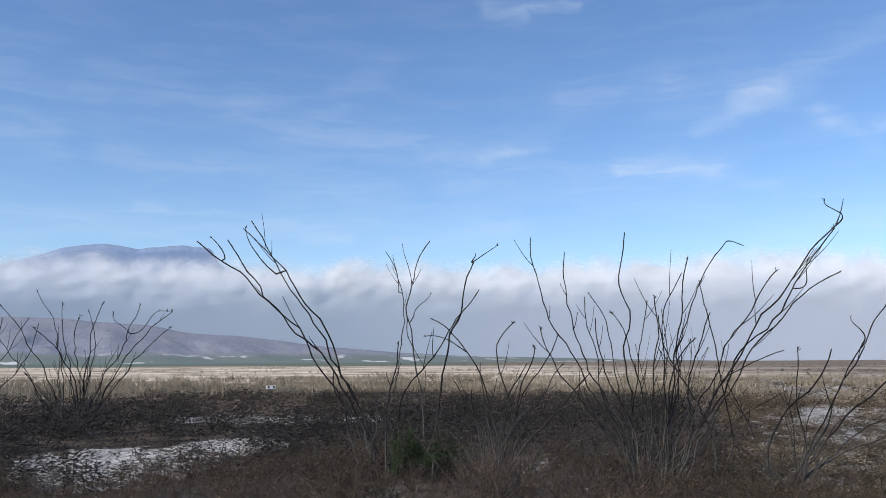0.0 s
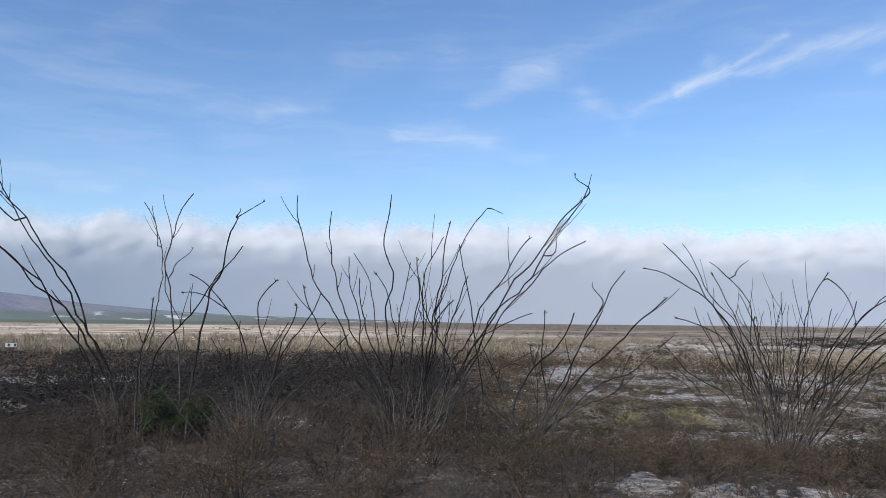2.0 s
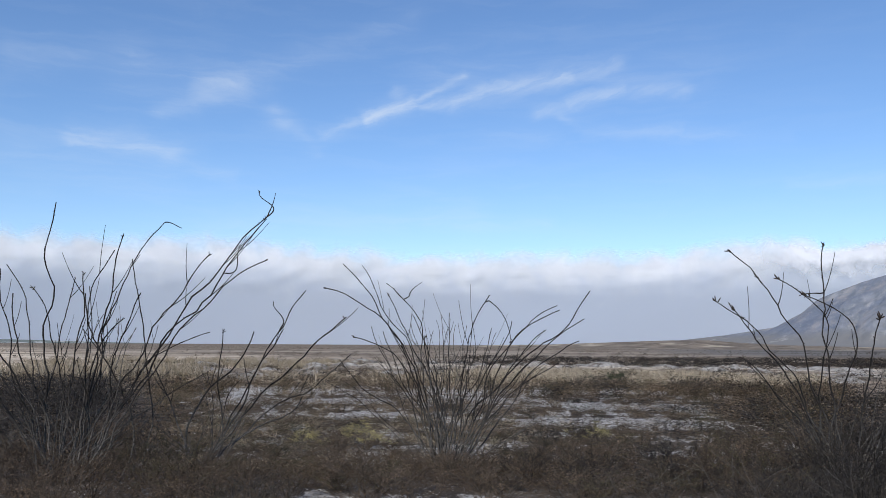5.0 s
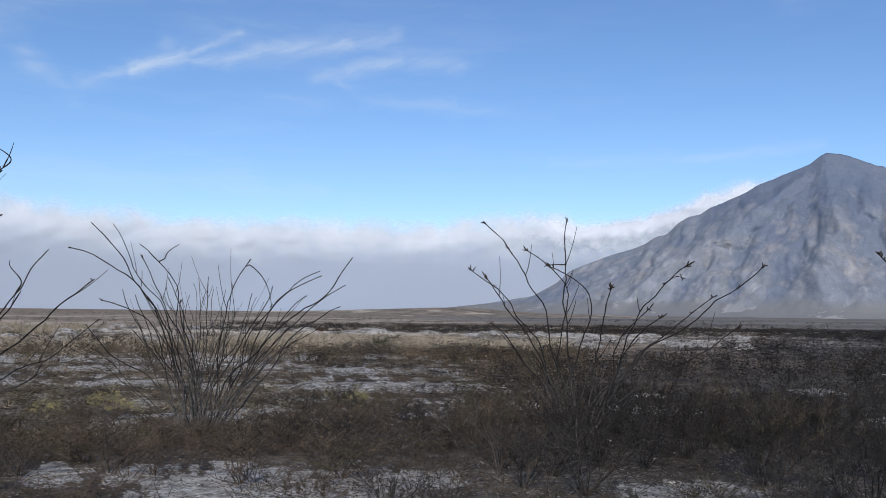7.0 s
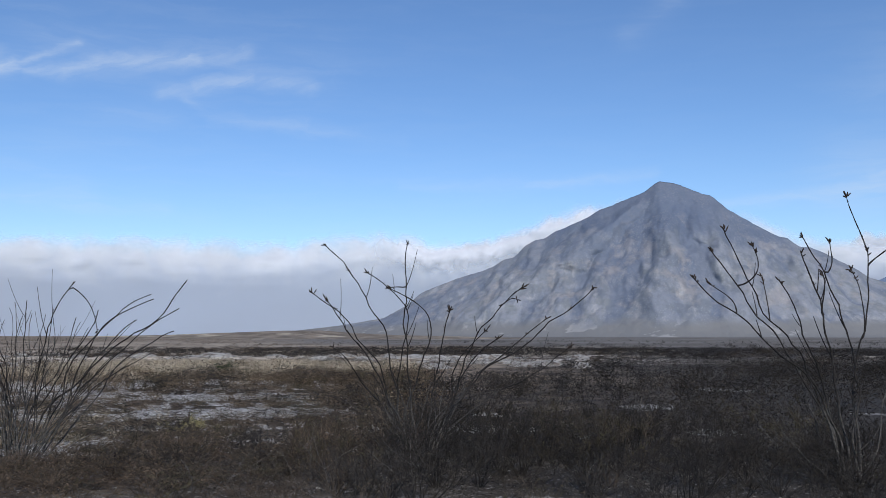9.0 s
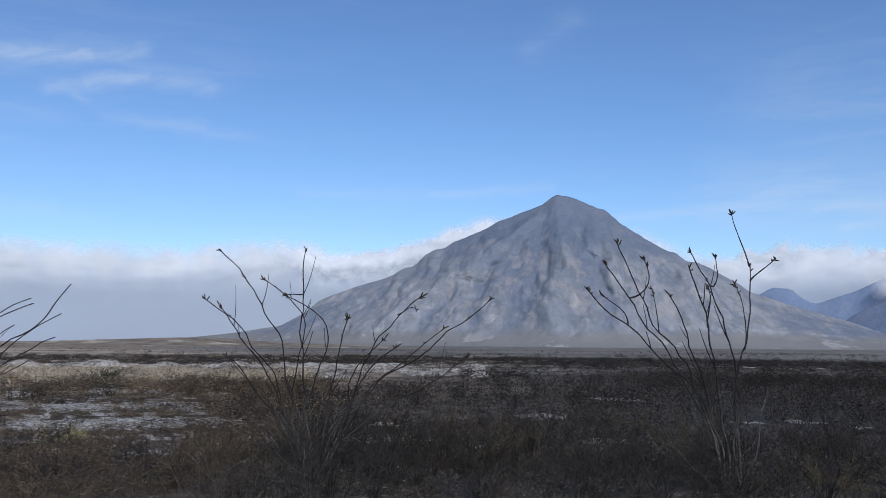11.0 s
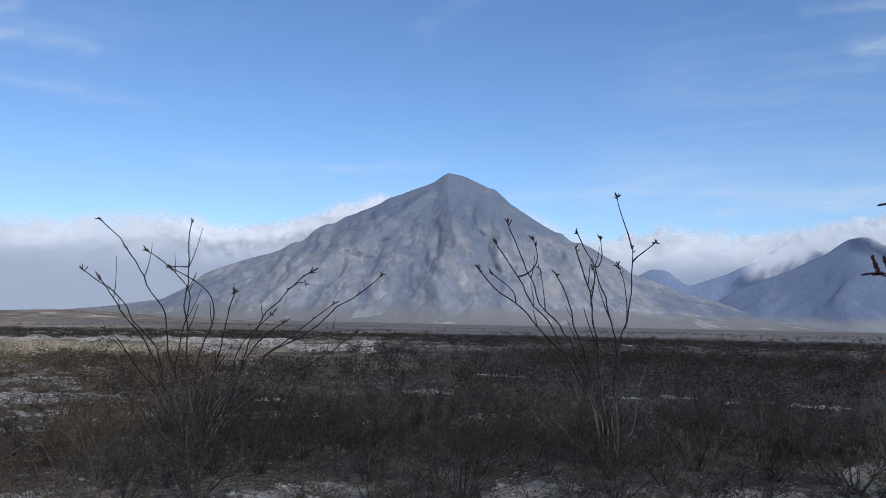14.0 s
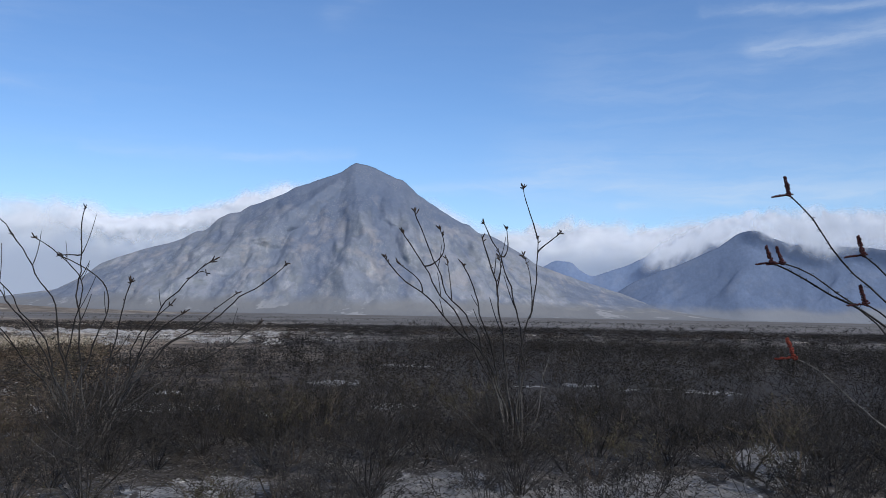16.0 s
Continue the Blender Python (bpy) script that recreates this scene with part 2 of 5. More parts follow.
    banks = n.noise(n.vector(n.math("ADD", n.math("MULTIPLY", x, 0.30), n.math("MULTIPLY", y, -0.2)), n.math("ADD", x, n.math("MULTIPLY", y, 0.9))), 0.16, 6, 0.7)
    ring = n.math("MULTIPLY", n.ramp(n.math("ADD", far, n.math("MULTIPLY", wander, 0.25)), 47, 53), n.ramp(n.math("ADD", far, n.math("MULTIPLY", wander, 0.3)), 72, 86, 1.0, 0.0))
    colour = n.mix(n.math("MULTIPLY", n.math("MULTIPLY", n.math("MULTIPLY", ring, n.ramp(n.noise(place, 0.5, 5, 0.7), 0.44, 0.56)), n.ramp(banks, 0.43, 0.52)), n.math("MULTIPLY", n.ramp(x, 14, 30), n.ramp(n.math("SUBTRACT", y, n.math("MULTIPLY", x, 0.3)), -8.0, 6.0, 0.1, 1.0))), colour, (0.54, 0.49, 0.41))
    # meadow green, paled in its colour by haze
    colour = n.mix(meadow, colour, (0.125, 0.160, 0.120))
    raised = n.add("ShaderNodeAttribute", attribute_name="bank").outputs["Fac"]
    colour = n.mix(n.ramp(n.math("ADD", raised, n.math("MULTIPLY", n.math("SUBTRACT", n.noise(place, 0.55, 7, 0.8), 0.5), 2.6)), 0.34, 0.60, 0.0, 0.95), colour, n.mix(n.ramp(n.noise(place, 2.2, 5, 0.7), 0.38, 0.62), (0.25, 0.205, 0.15), (0.62, 0.545, 0.43)))
    bare = n.add("ShaderNodeAttribute", attribute_name="bare").outputs["Fac"]
    chalky = n.mix(n.ramp(n.noise(place, 5.0, 6, 0.7), 0.35, 0.65), (0.22, 0.205, 0.183), (0.73, 0.70, 0.645))
    for size, share, tone in ((9.0, 0.72, (0.12, 0.112, 0.10)), (21.0, 0.6, (0.60, 0.585, 0.555)), (38.0, 0.6, (0.12, 0.112, 0.10))):
        cells = n.add("ShaderNodeTexVoronoi")
        n.put(cells.inputs["Vector"], place)
        n.put(cells.inputs["Scale"], size)
        chance, _, _ = n.xyz(cells.outputs["Color"])
        chalky = n.mix(n.math("MULTIPLY", n.ramp(chance, share, share + 0.1), n.ramp(n.math("ADD", cells.outputs["Distance"], n.math("MULTIPLY", n.math("SUBTRACT", n.noise(place, size * 2.5, 3), 0.5), 0.9)), 0.2, 0.5, 0.8, 0.0)), chalky, tone)
    # chalk darkened to the right for the cloud shade
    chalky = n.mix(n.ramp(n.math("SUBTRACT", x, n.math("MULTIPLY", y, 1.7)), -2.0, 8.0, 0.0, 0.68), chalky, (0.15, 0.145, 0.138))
    chalky = n.mix(n.ramp(far, 8.5, 13.0, 0.35, 0.0), chalky, (0.13, 0.12, 0.108))
    colour = n.mix(n.ramp(n.math("ADD", bare, n.math("MULTIPLY", n.math("SUBTRACT", n.noise(place, 1.9, 6, 0.75), 0.5), 2.4)), 0.42, 0.62, 0.0, 0.92), colour, chalky)
    colour = n.mix(n.math("MULTIPLY", n.ramp(far, 115, 170), n.ramp(n.math("SUBTRACT", x, y), 0.0, 60.0)), colour, n.mix(n.ramp(n.noise(n.vector(n.math("MULTIPLY", x, 0.4), y), 0.02, 6, 0.65), 0.4, 0.6), (0.125, 0.110, 0.094), (0.185, 0.168, 0.148)))
    shader = n.add("ShaderNodeBsdfPrincipled")
    n.put(shader.inputs["Base Color"], colour)
    n.put(shader.inputs["Roughness"], 0.95)
    n.put(shader.inputs["Specular IOR Level"], 0.15)
    relief = n.add("ShaderNodeBump")
    n.put(relief.inputs["Strength"], 0.7)
    n.put(relief.inputs["Distance"], 0.04)
    n.put(relief.inputs["Height"], n.math("ADD", n.noise(place, 9.0, 6, 0.7), n.math("MULTIPLY", pebbles.outputs["Distance"], -0.6)))
    n.put(shader.inputs["Normal"], relief.outputs[0])
    n.put(n.add("ShaderNodeOutputMaterial").inputs[0], shader.outputs[0])
    return material


def mountain_material(name, rock, scrub, scree, crag_shade, size, foot=None, foot_top=60.0, haze_glow=0.0, field=(0.62, 0.60, 0.57), heading=75.0, relief_strength=0.7, gullies=0.75, high=0.0, grained=0.09):
    """Limestone mountainside: grey rock, thin olive scrub, pale scree and dark crags. Haze and the shade of gullies are
    put into colour and emission.
    """
    material = bpy.data.materials.new(name)
    material.use_nodes = True
    n = Nodes(material.node_tree)
    place = n.add("ShaderNodeTexCoord").outputs["Object"]
    x, y, z = n.xyz(place)
    side = bearing(heading + 90, 1)
    across = n.math("ADD", n.math("MULTIPLY", x, side.x), n.math("MULTIPLY", y, side.y))
    along = n.math("SUBTRACT", n.math("MULTIPLY", x, side.y), n.math("MULTIPLY", y, side.x))
    downhill = n.vector(across, n.math("MULTIPLY", along, 0.3), n.math("MULTIPLY", z, 0.55))
    blotch = n.vector(across, n.math("MULTIPLY", along, 0.3), z)
    colour = n.mix(n.ramp(n.noise(blotch, 0.022 / size, 6, 0.62), 0.42, 0.58), rock, scrub)
    colour = n.mix(n.math("MULTIPLY", n.ramp(n.noise(blotch, 0.0042 / size, 6, 0.62, 0.4), 0.42, 0.60), n.ramp(z, 100 * size, 640 * size, 0.35, 0.9)), colour, crag_shade)
    colour = n.mix(n.math("MULTIPLY", n.ramp(n.noise(downhill, 0.013 / size, 7, 0.70, 0.3), 0.52, 0.70), n.ramp(z, 20, 520 * size, 0.8, 0.15)), colour, scree)
    colour = n.mix(n.math("MULTIPLY", n.ramp(n.noise(downhill, 0.009 / size, 7, 0.66, 0.5), 0.54, 0.70), n.ramp(z, 40 * size, 520 * size, 0.4, 0.6)), colour, crag_shade)
    # gullies darkened in the colour, in place of their shade
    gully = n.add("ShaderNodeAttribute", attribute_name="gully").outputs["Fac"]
    colour = n.mix(n.ramp(n.math("ADD", gully, n.math("MULTIPLY", n.noise(blotch, 0.02 / size, 4), 0.5)), 0.45, 0.95, 0.0, gullies), colour, crag_shade)
    # darker and bluer towards the top
    colour = n.mix(n.ramp(n.math("ADD", z, n.math("MULTIPLY", n.noise(blotch, 0.006 / size, 5), 260 * size)), 330 * size, 760 * size, 0.0, high), colour, crag_shade)
    tan = tuple(c * k for c, k in zip(rock, (1.30, 1.14, 0.98)))
    colour = n.mix(n.math("MULTIPLY", n.ramp(n.noise(blotch, 0.010 / size, 6, 0.7, 0.15), 0.50, 0.64, 0.0, 0.5), n.ramp(z, 250 * size, 620 * size, 1.0, 0.2)), colour, tan)
    for pitch, mark, share in ((0.075, scrub, 0.35), (0.13, scree, 0.22)):
        speckle = n.add("ShaderNodeTexVoronoi")
        n.put(speckle.inputs["Vector"], blotch)
        n.put(speckle.inputs["Scale"], pitch / size)
        amount = n.math("MULTIPLY", n.ramp(speckle.outputs["Distance"], 0.12, 0.42, share, 0.0), n.ramp(n.noise(blotch, 0.008 / size, 4), 0.42, 0.58))
        colour = n.mix(amount, colour, mark)
    grain = n.ramp(n.noise(blotch, 0.085 / size, 5, 0.7), 0.35, 0.65, 1 - grained, 1 + grained)
    colour = n.mix(1.0, colour, n.vector(grain, grain, grain), "MULTIPLY")
    # foot colours of the plain and fields, greyed by haze
    if foot:
        level = n.math("ADD", z, n.math("MULTIPLY", n.math("SUBTRACT", n.noise(place, 0.006, 4), 0.5), foot_top))
        plain = n.mix(n.ramp(n.noise(n.vector(x, y), 0.006, 6, 0.65), 0.58, 0.62), foot, field)
        colour = n.mix(n.ramp(level, foot_top * 0.4, foot_top, 1.0, 0.0), colour, plain)
    shader = n.add("ShaderNodeBsdfPrincipled")
    n.put(shader.inputs["Base Color"], colour)
    n.put(shader.inputs["Roughness"], 1.0)
    n.put(shader.inputs["Specular IOR Level"], 0.05)
    relief = n.add("ShaderNodeBump")
    n.put(relief.inputs["Strength"], relief_strength)
    n.put(relief.inputs["Distance"], 12.0 * size)
    n.put(relief.inputs["Height"], n.math("ADD", n.noise(blotch, 0.04 / size, 5, 0.6), n.math("MULTIPLY", n.noise(downhill, 0.022 / size, 6, 0.65), 0.5)))
    n.put(shader.inputs["Normal"], relief.outputs[0])
    # bluish emission stands in for the haze before the slopes
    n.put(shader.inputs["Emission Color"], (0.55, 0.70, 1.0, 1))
    n.put(shader.inputs["Emission Strength"], haze_glow)
    n.put(n.add("ShaderNodeOutputMaterial").inputs[0], shader.outputs[0])
    return material


def cloud_material(name, colour, frayed, seed, fade_foot=0.0, haze_glow=0.0, stretch=(0.7, 5.0), base=None):
    """White water cloud with a frayed, see-through edge; the UV runs along the bank and up it. base: the lower bank's
    shade and haze as a colour.
    """
    material = bpy.data.materials.new(name)
    material.use_nodes = True
    n = Nodes(material.node_tree)
    u, v, _ = n.xyz(n.add("ShaderNodeTexCoord").outputs["UV"])
    drift = n.vector(n.math("MULTIPLY", u, stretch[0]), n.math("MULTIPLY", v, stretch[1]), seed)
    wisps = n.noise(drift, 0.75, 3, 0.45, 0.3)
    edge = n.math("ADD", n.math("MULTIPLY", n.math("SUBTRACT", wisps, 0.5), frayed), 0.96)
    solid = n.ramp(v, n.math("SUBTRACT", edge, 0.17), n.math("ADD", edge, 0.08), 1.0, 0.0)
    if fade_foot:
        foot = n.math("MULTIPLY", wisps, fade_foot)
        solid = n.math("MULTIPLY", solid, n.ramp(v, n.math("SUBTRACT", foot, 0.15), n.math("ADD", foot, 0.35)))
        ends = n.add("ShaderNodeAttribute", attribute_name="ends")
        solid = n.math("MULTIPLY", solid, ends.outputs["Fac"])
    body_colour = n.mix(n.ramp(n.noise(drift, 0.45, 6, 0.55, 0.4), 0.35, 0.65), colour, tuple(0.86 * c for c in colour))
    # shade and haze of the lower bank are mixed into its colour
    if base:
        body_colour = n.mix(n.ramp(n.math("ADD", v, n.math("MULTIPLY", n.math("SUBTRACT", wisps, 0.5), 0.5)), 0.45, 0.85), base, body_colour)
    shader = n.add("ShaderNodeBsdfDiffuse")
    n.put(shader.inputs[0], body_colour)
    deep = n.add("ShaderNodeBsdfTranslucent")
    n.put(deep.inputs[0], body_colour)
    body = n.add("ShaderNodeMixShader")
    n.put(body.inputs[0], 0.4)
    n.put(body.inputs[1], shader.outputs[0])
    n.put(body.inputs[2], deep.outputs[0])
    # bluish emission stands in for haze in front of the cloud
    haze = n.add("ShaderNodeEmission")
    n.put(haze.inputs[0], (0.72, 0.82, 1.0, 1))
    n.put(haze.inputs[1], haze_glow)
    lit = n.add("ShaderNodeAddShader")
    n.put(lit.inputs[0], body.outputs[0])
    n.put(lit.inputs[1], haze.outputs[0])
    clear = n.add("ShaderNodeBsdfTransparent")
    out = n.add("ShaderNodeMixShader")
    n.put(out.inputs[0], solid)
    n.put(out.inputs[1], clear.outputs[0])
    n.put(out.inputs[2], lit.outputs[0])
    n.put(n.add("ShaderNodeOutputMaterial").inputs[0], out.outputs[0])
    return material


def bark(name, dark, light, scale, patch, patch_scale, patch_at, vary):
    """Ocotillo bark: ash-grey on the lower cane, dark above; the sunlit foot and backlit top are put into the colour.
    """
    material = surface(name, dark, light, scale, patch=patch, patch_scale=patch_scale, patch_at=patch_at, vary=vary)
    n = Nodes(material.node_tree, False)
    shader = next(node for node in n.tree.nodes if node.type == "BSDF_PRINCIPLED")
    backlit = shader.inputs["Base Color"].links[0].from_socket
    place = n.add("ShaderNodeTexCoord").outputs["Object"]
    x, y, z = n.xyz(place)
    grey = n.mix(n.ramp(n.noise(place, 40, 4), 0.35, 0.65), (0.046, 0.043, 0.039), (0.150, 0.140, 0.128))
    # paler low down as if sunlit, dark above as against bright sky
    sunlit_share = n.ramp(n.math("ADD", z, n.math("MULTIPLY", n.noise(place, 1.6, 3), 0.9)), 0.75, 1.55, 0.9, 0.0)
    n.put(shader.inputs["Base Color"], n.mix(sunlit_share, backlit, grey))
    return material


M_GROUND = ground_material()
M_CANE = bark("ocotillo_bark", (0.010, 0.009, 0.0085), (0.032, 0.028, 0.026), 30, patch=(0.065, 0.060, 0.055), patch_scale=5, patch_at=(0.56, 0.75), vary=0.25)
M_CANE_PALE = surface("bleached_ocotillo_bark", (0.036, 0.033, 0.030), (0.112, 0.103, 0.094), 26, vary=0.25)
M_BUD = surface("dry_seed_heads", (0.018, 0.014, 0.012), (0.055, 0.04, 0.03), 60)
M_FLOWER = surface("scarlet_flowers", (0.095, 0.020, 0.014), (0.215, 0.046, 0.028), 60)
M_FLOWER_OLD = surface("withered_flowers", (0.026, 0.011, 0.012), (0.075, 0.024, 0.023), 60)
M_TWIG = surface("shrub_twigs", (0.036, 0.0275, 0.0213), (0.094, 0.0740, 0.0570), 20, vary=0.3, island=True)
# dark copies of twigs and leaves, with cloud shade in their colour
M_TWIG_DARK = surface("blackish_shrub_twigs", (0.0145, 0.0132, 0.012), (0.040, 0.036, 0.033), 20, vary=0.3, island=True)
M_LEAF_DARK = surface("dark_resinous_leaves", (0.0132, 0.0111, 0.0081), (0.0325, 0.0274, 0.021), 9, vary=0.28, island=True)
M_TWIG_GREY = surface("grey_shrub_twigs", (0.05, 0.045, 0.04), (0.13, 0.12, 0.11), 20, vary=0.3, island=True)
M_TWIG_DEAD = surface("dead_bleached_twigs", (0.10, 0.09, 0.082), (0.23, 0.21, 0.195), 20, vary=0.3, island=True)
M_LEAF_BROWN = surface("dry_brown_leaves", (0.063, 0.0455, 0.031), (0.144, 0.1035, 0.0705), 9, vary=0.28, island=True)
# umber leaves and twigs, darkened for cloud shade as well
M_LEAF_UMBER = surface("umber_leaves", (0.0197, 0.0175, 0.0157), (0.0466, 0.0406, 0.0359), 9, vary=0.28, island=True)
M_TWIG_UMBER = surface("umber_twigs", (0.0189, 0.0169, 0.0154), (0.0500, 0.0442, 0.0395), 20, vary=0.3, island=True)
# dry tan, lightened in colour for the sunlit middle ground
M_LEAF_TAN = surface("tan_dry_leaves", (0.098, 0.0745, 0.0500), (0.222, 0.1715, 0.1145), 9, vary=0.3, island=True)
M_LEAF_OLIVE = surface("olive_leaves", (0.035, 0.032, 0.018), (0.085, 0.074, 0.040), 9, vary=0.28, island=True)
M_LEAF_GREEN = surface("green_leaves", (0.013, 0.024, 0.009), (0.030, 0.048, 0.018), 9, vary=0.4, island=True)
M_LEAF_YELLOW = surface("yellowed_leaves", (0.25, 0.215, 0.085), (0.45, 0.395, 0.19), 9, vary=0.35, island=True)
M_STRAW = surface("dry_grass", (0.19, 0.157, 0.112), (0.43, 0.365, 0.27), 3, vary=0.35, island=True)
M_STRAW_DULL = surface("dull_dry_grass", (0.155, 0.130, 0.096), (0.37, 0.315, 0.235), 3, vary=0.35, island=True)
M_SCRUB = surface("far_scrub", (0.022, 0.018, 0.015), (0.060, 0.048, 0.038), 0.6, patch=(0.085, 0.058, 0.036), patch_scale=0.12, vary=0.4, island=True)
# darker copy of the far scrub for the shaded plain
M_SCRUB_DARK = surface("far_blackish_scrub", (0.015, 0.0135, 0.012), (0.042, 0.036, 0.031), 0.6, patch=(0.055, 0.043, 0.031), patch_scale=0.12, vary=0.4, island=True)
M_STONE = surface("limestone_rubble", (0.13, 0.12, 0.107), (0.34, 0.325, 0.30), 12, vary=0.4, island=True, bump=0.4)


# ---- mesh helpers ----
def mesh_object(name, verts, faces, material, parent=None, label="", smooth=False):
    """One mesh object from arrays of places and of equal-sized faces."""
    verts, faces = np.asarray(verts, dtype=np.float32), np.asarray(faces, dtype=np.int32)
    mesh = bpy.data.meshes.new(name)
    sides = faces.shape[1]
    mesh.vertices.add(len(verts))
    mesh.vertices.foreach_set("co", verts.ravel())
    mesh.loops.add(faces.size)
    mesh.loops.foreach_set("vertex_index", faces.ravel())
    mesh.polygons.add(len(faces))
    mesh.polygons.foreach_set("loop_start", np.arange(0, faces.size, sides, dtype=np.int32))
    mesh.polygons.foreach_set("use_smooth", np.full(len(faces), smooth))
    mesh.update(calc_edges=True)
    mesh.materials.append(material)
    ob = new(name, mesh)
    if parent:
        ob.parent = parent
    if label:
        tagged(ob, label)
    return ob


def grid_faces(rows, columns, closed=False):
    i = np.arange(rows - 1)[:, None]
    j = np.arange(columns if closed else columns - 1)[None, :]
    k = (j + 1) % columns
    a, b = i * columns + j, i * columns + k
    return np.stack([a, b, b + columns, a + columns], -1).reshape(-1, 4)


def rods(starts, ends, r0, r1):
    """Three-sided rods, one for each pair of ends: places and faces."""
    starts, ends = np.asarray(starts, float), np.asarray(ends, float)
    r0, r1 = np.broadcast_to(r0, len(starts)), np.broadcast_to(r1, len(starts))
    way = ends - starts
    way /= np.linalg.norm(way, axis=1, keepdims=True) + 1e-9
    side = np.cross(way, np.where(np.abs(way[:, 2:3]) > 0.9, (1.0, 0, 0), (0, 0, 1.0)))
    side /= np.linalg.norm(side, axis=1, keepdims=True) + 1e-9
    other = np.cross(way, side)
    rings = []
    for centre, radius in ((starts, r0), (ends, r1)):
        for k in range(3):
            a = 2 * math.pi * k / 3
            rings.append(centre + radius[:, None] * (math.cos(a) * side + math.sin(a) * other))
    verts = np.stack(rings, 1).reshape(-1, 3)
    base = np.arange(len(starts))[:, None, None] * 6
    pattern = np.array([[0, 1, 4, 3], [1, 2, 5, 4], [2, 0, 3, 5]])[None]
    return verts, (base + pattern).reshape(-1, 4)


def tube(points, radii, sides=6):
    """A closed-up tube through the points: places and faces (quads)."""
    points = np.asarray(points, float)
    way = np.gradient(points, axis=0)
    way /= np.linalg.norm(way, axis=1, keepdims=True) + 1e-9
    side = np.cross(way, (0.31, 0.93, 0.17))
    side /= np.linalg.norm(side, axis=1, keepdims=True)
    other = np.cross(way, side)
    angle = 2 * np.pi * np.arange(sides) / sides
    ring = np.cos(angle)[None, :, None] * side[:, None] + np.sin(angle)[None, :, None] * other[:, None]
    verts = (points[:, None] + np.asarray(radii)[:, None, None] * ring).reshape(-1, 3)
    return verts, grid_faces(len(points), sides, True)


def merge(pieces):
    """Joins (places, faces) pairs into one pair."""
    verts, faces, count = [], [], 0
    for v, f in pieces:
        verts.append(v)
        faces.append(np.asarray(f) + count)
        count += len(v)
    return np.concatenate(verts), np.concatenate(faces)


def lay(template, places, turns, sizes, heights):
    """Copies of a template joined into one mesh."""
    tv, tf = template
    c, s = np.cos(turns)[:, None], np.sin(turns)[:, None]
    x = (tv[None, :, 0] * c - tv[None, :, 1] * s) * sizes[:, None] + places[:, 0:1]
    y = (tv[None, :, 0] * s + tv[None, :, 1] * c) * sizes[:, None] + places[:, 1:2]
    z = tv[None, :, 2] * heights[:, None] + places[:, 2:3]
    verts = np.stack([x, y, z], -1).reshape(-1, 3)
    faces = (tf[None] + (np.arange(len(places)) * len(tv))[:, None, None]).reshape(-1, tf.shape[1])
    return verts, faces


# ---- ground ----
# bare gravel openings in the scrub: heading, distance, half width in degrees, half depth
OPENINGS_NEAR = (
    (47, 7.4, 4, 1.7), (38, 7.4, 4.5, 1.8), (33.5, 8.8, 2.0, 0.6), (42, 8.6, 2.5, 0.5), (51.5, 8.6, 2.5, 0.5), (97.6, 8.4, 4.5, 1.3), (83.5, 8.2, 4.0, 1.2), (67, 7.4, 3.0, 1.5),
    (70, 8.6, 2.5, 0.6), (102.5, 11.4, 2.0, 1.6), (91, 8.2, 3.0, 0.8), (28.5, 9.2, 2.0, 0.7))
OPENINGS_MID = (
    (-22.5, 15.8, 5.5, 2.60), (-15, 18, 3, 1.50), (4.5, 14, 1.8, 0.80), (37.2, 13.6, 2.2, 1.20), (40.4, 14.4, 1.2, 0.70), (32.3, 16, 1, 0.60), (30.7, 13, 1.6, 1.20), (46.5, 19, 6.5, 1.30),
    (52.5, 18.6, 2, 0.72), (24, 20.2, 3, 1.01), (30, 20.6, 3.2, 0.87), (36, 19.6, 2.5, 0.72), (56.5, 15.3, 1.5, 0.50), (65, 15.5, 3.2, 0.60), (74.6, 20.6, 1.6, 0.70), (79, 16, 1.6, 0.50))
OPENINGS_FAR = (
    (-16, 26, 3, 1.60), (-10, 25.5, 4.5, 1.60), (22, 25.6, 3, 1.30), (28.5, 25, 3.2, 1.16), (36.5, 26.5, 4, 1.59), (44.5, 24.4, 4, 1.30), (50.5, 23.8, 2, 1.16), (24, 30, 4, 2.1), (31, 28.5, 3, 1.4), (38, 31, 5, 1.8),
    (47, 31.5, 3, 1.16), (87.4, 20.7, 0.9, 0.40), (90.2, 21.6, 1.3, 0.45), (93.4, 20.9, 0.7, 0.40), (96.0, 21.8, 1.0, 0.45), (98.5, 21.2, 1.6, 0.55), (64.7, 18.2, 1.2, 0.40), (71, 14.8, 1, 0.40), (79, 28, 2, 0.80), (60, 27, 3, 0.80))


def bareness(heading, far):
    """How bare the soil is, 0 to 1, at a heading and distance."""
    best = 0.0
    for h, r, dh, dr in OPENINGS_NEAR + OPENINGS_MID + OPENINGS_FAR:
        a, b = (heading - h) / dh, (far - r) / dr
        if abs(a) < 2 and abs(b) < 2:
            best = max(best, 1.6 - a * a - b * b)
    if 18 < heading < 58 and 12.5 < far < 34:
        best = max(best, 0.30 * min(1.0, (heading - 18) / 4, (58 - heading) / 6))
    if best <= 0:
        return 0.0
    best += 0.1 + 1.0 * noise.noise((heading * 0.9, far * 0.9, 2)) + 1.0 * noise.noise((heading * 2.4, far * 2.4, 6))
    return min(1.0, max(0.0, best))


def in_clearing(heading, far):
    return bareness(heading, far) > 0.55


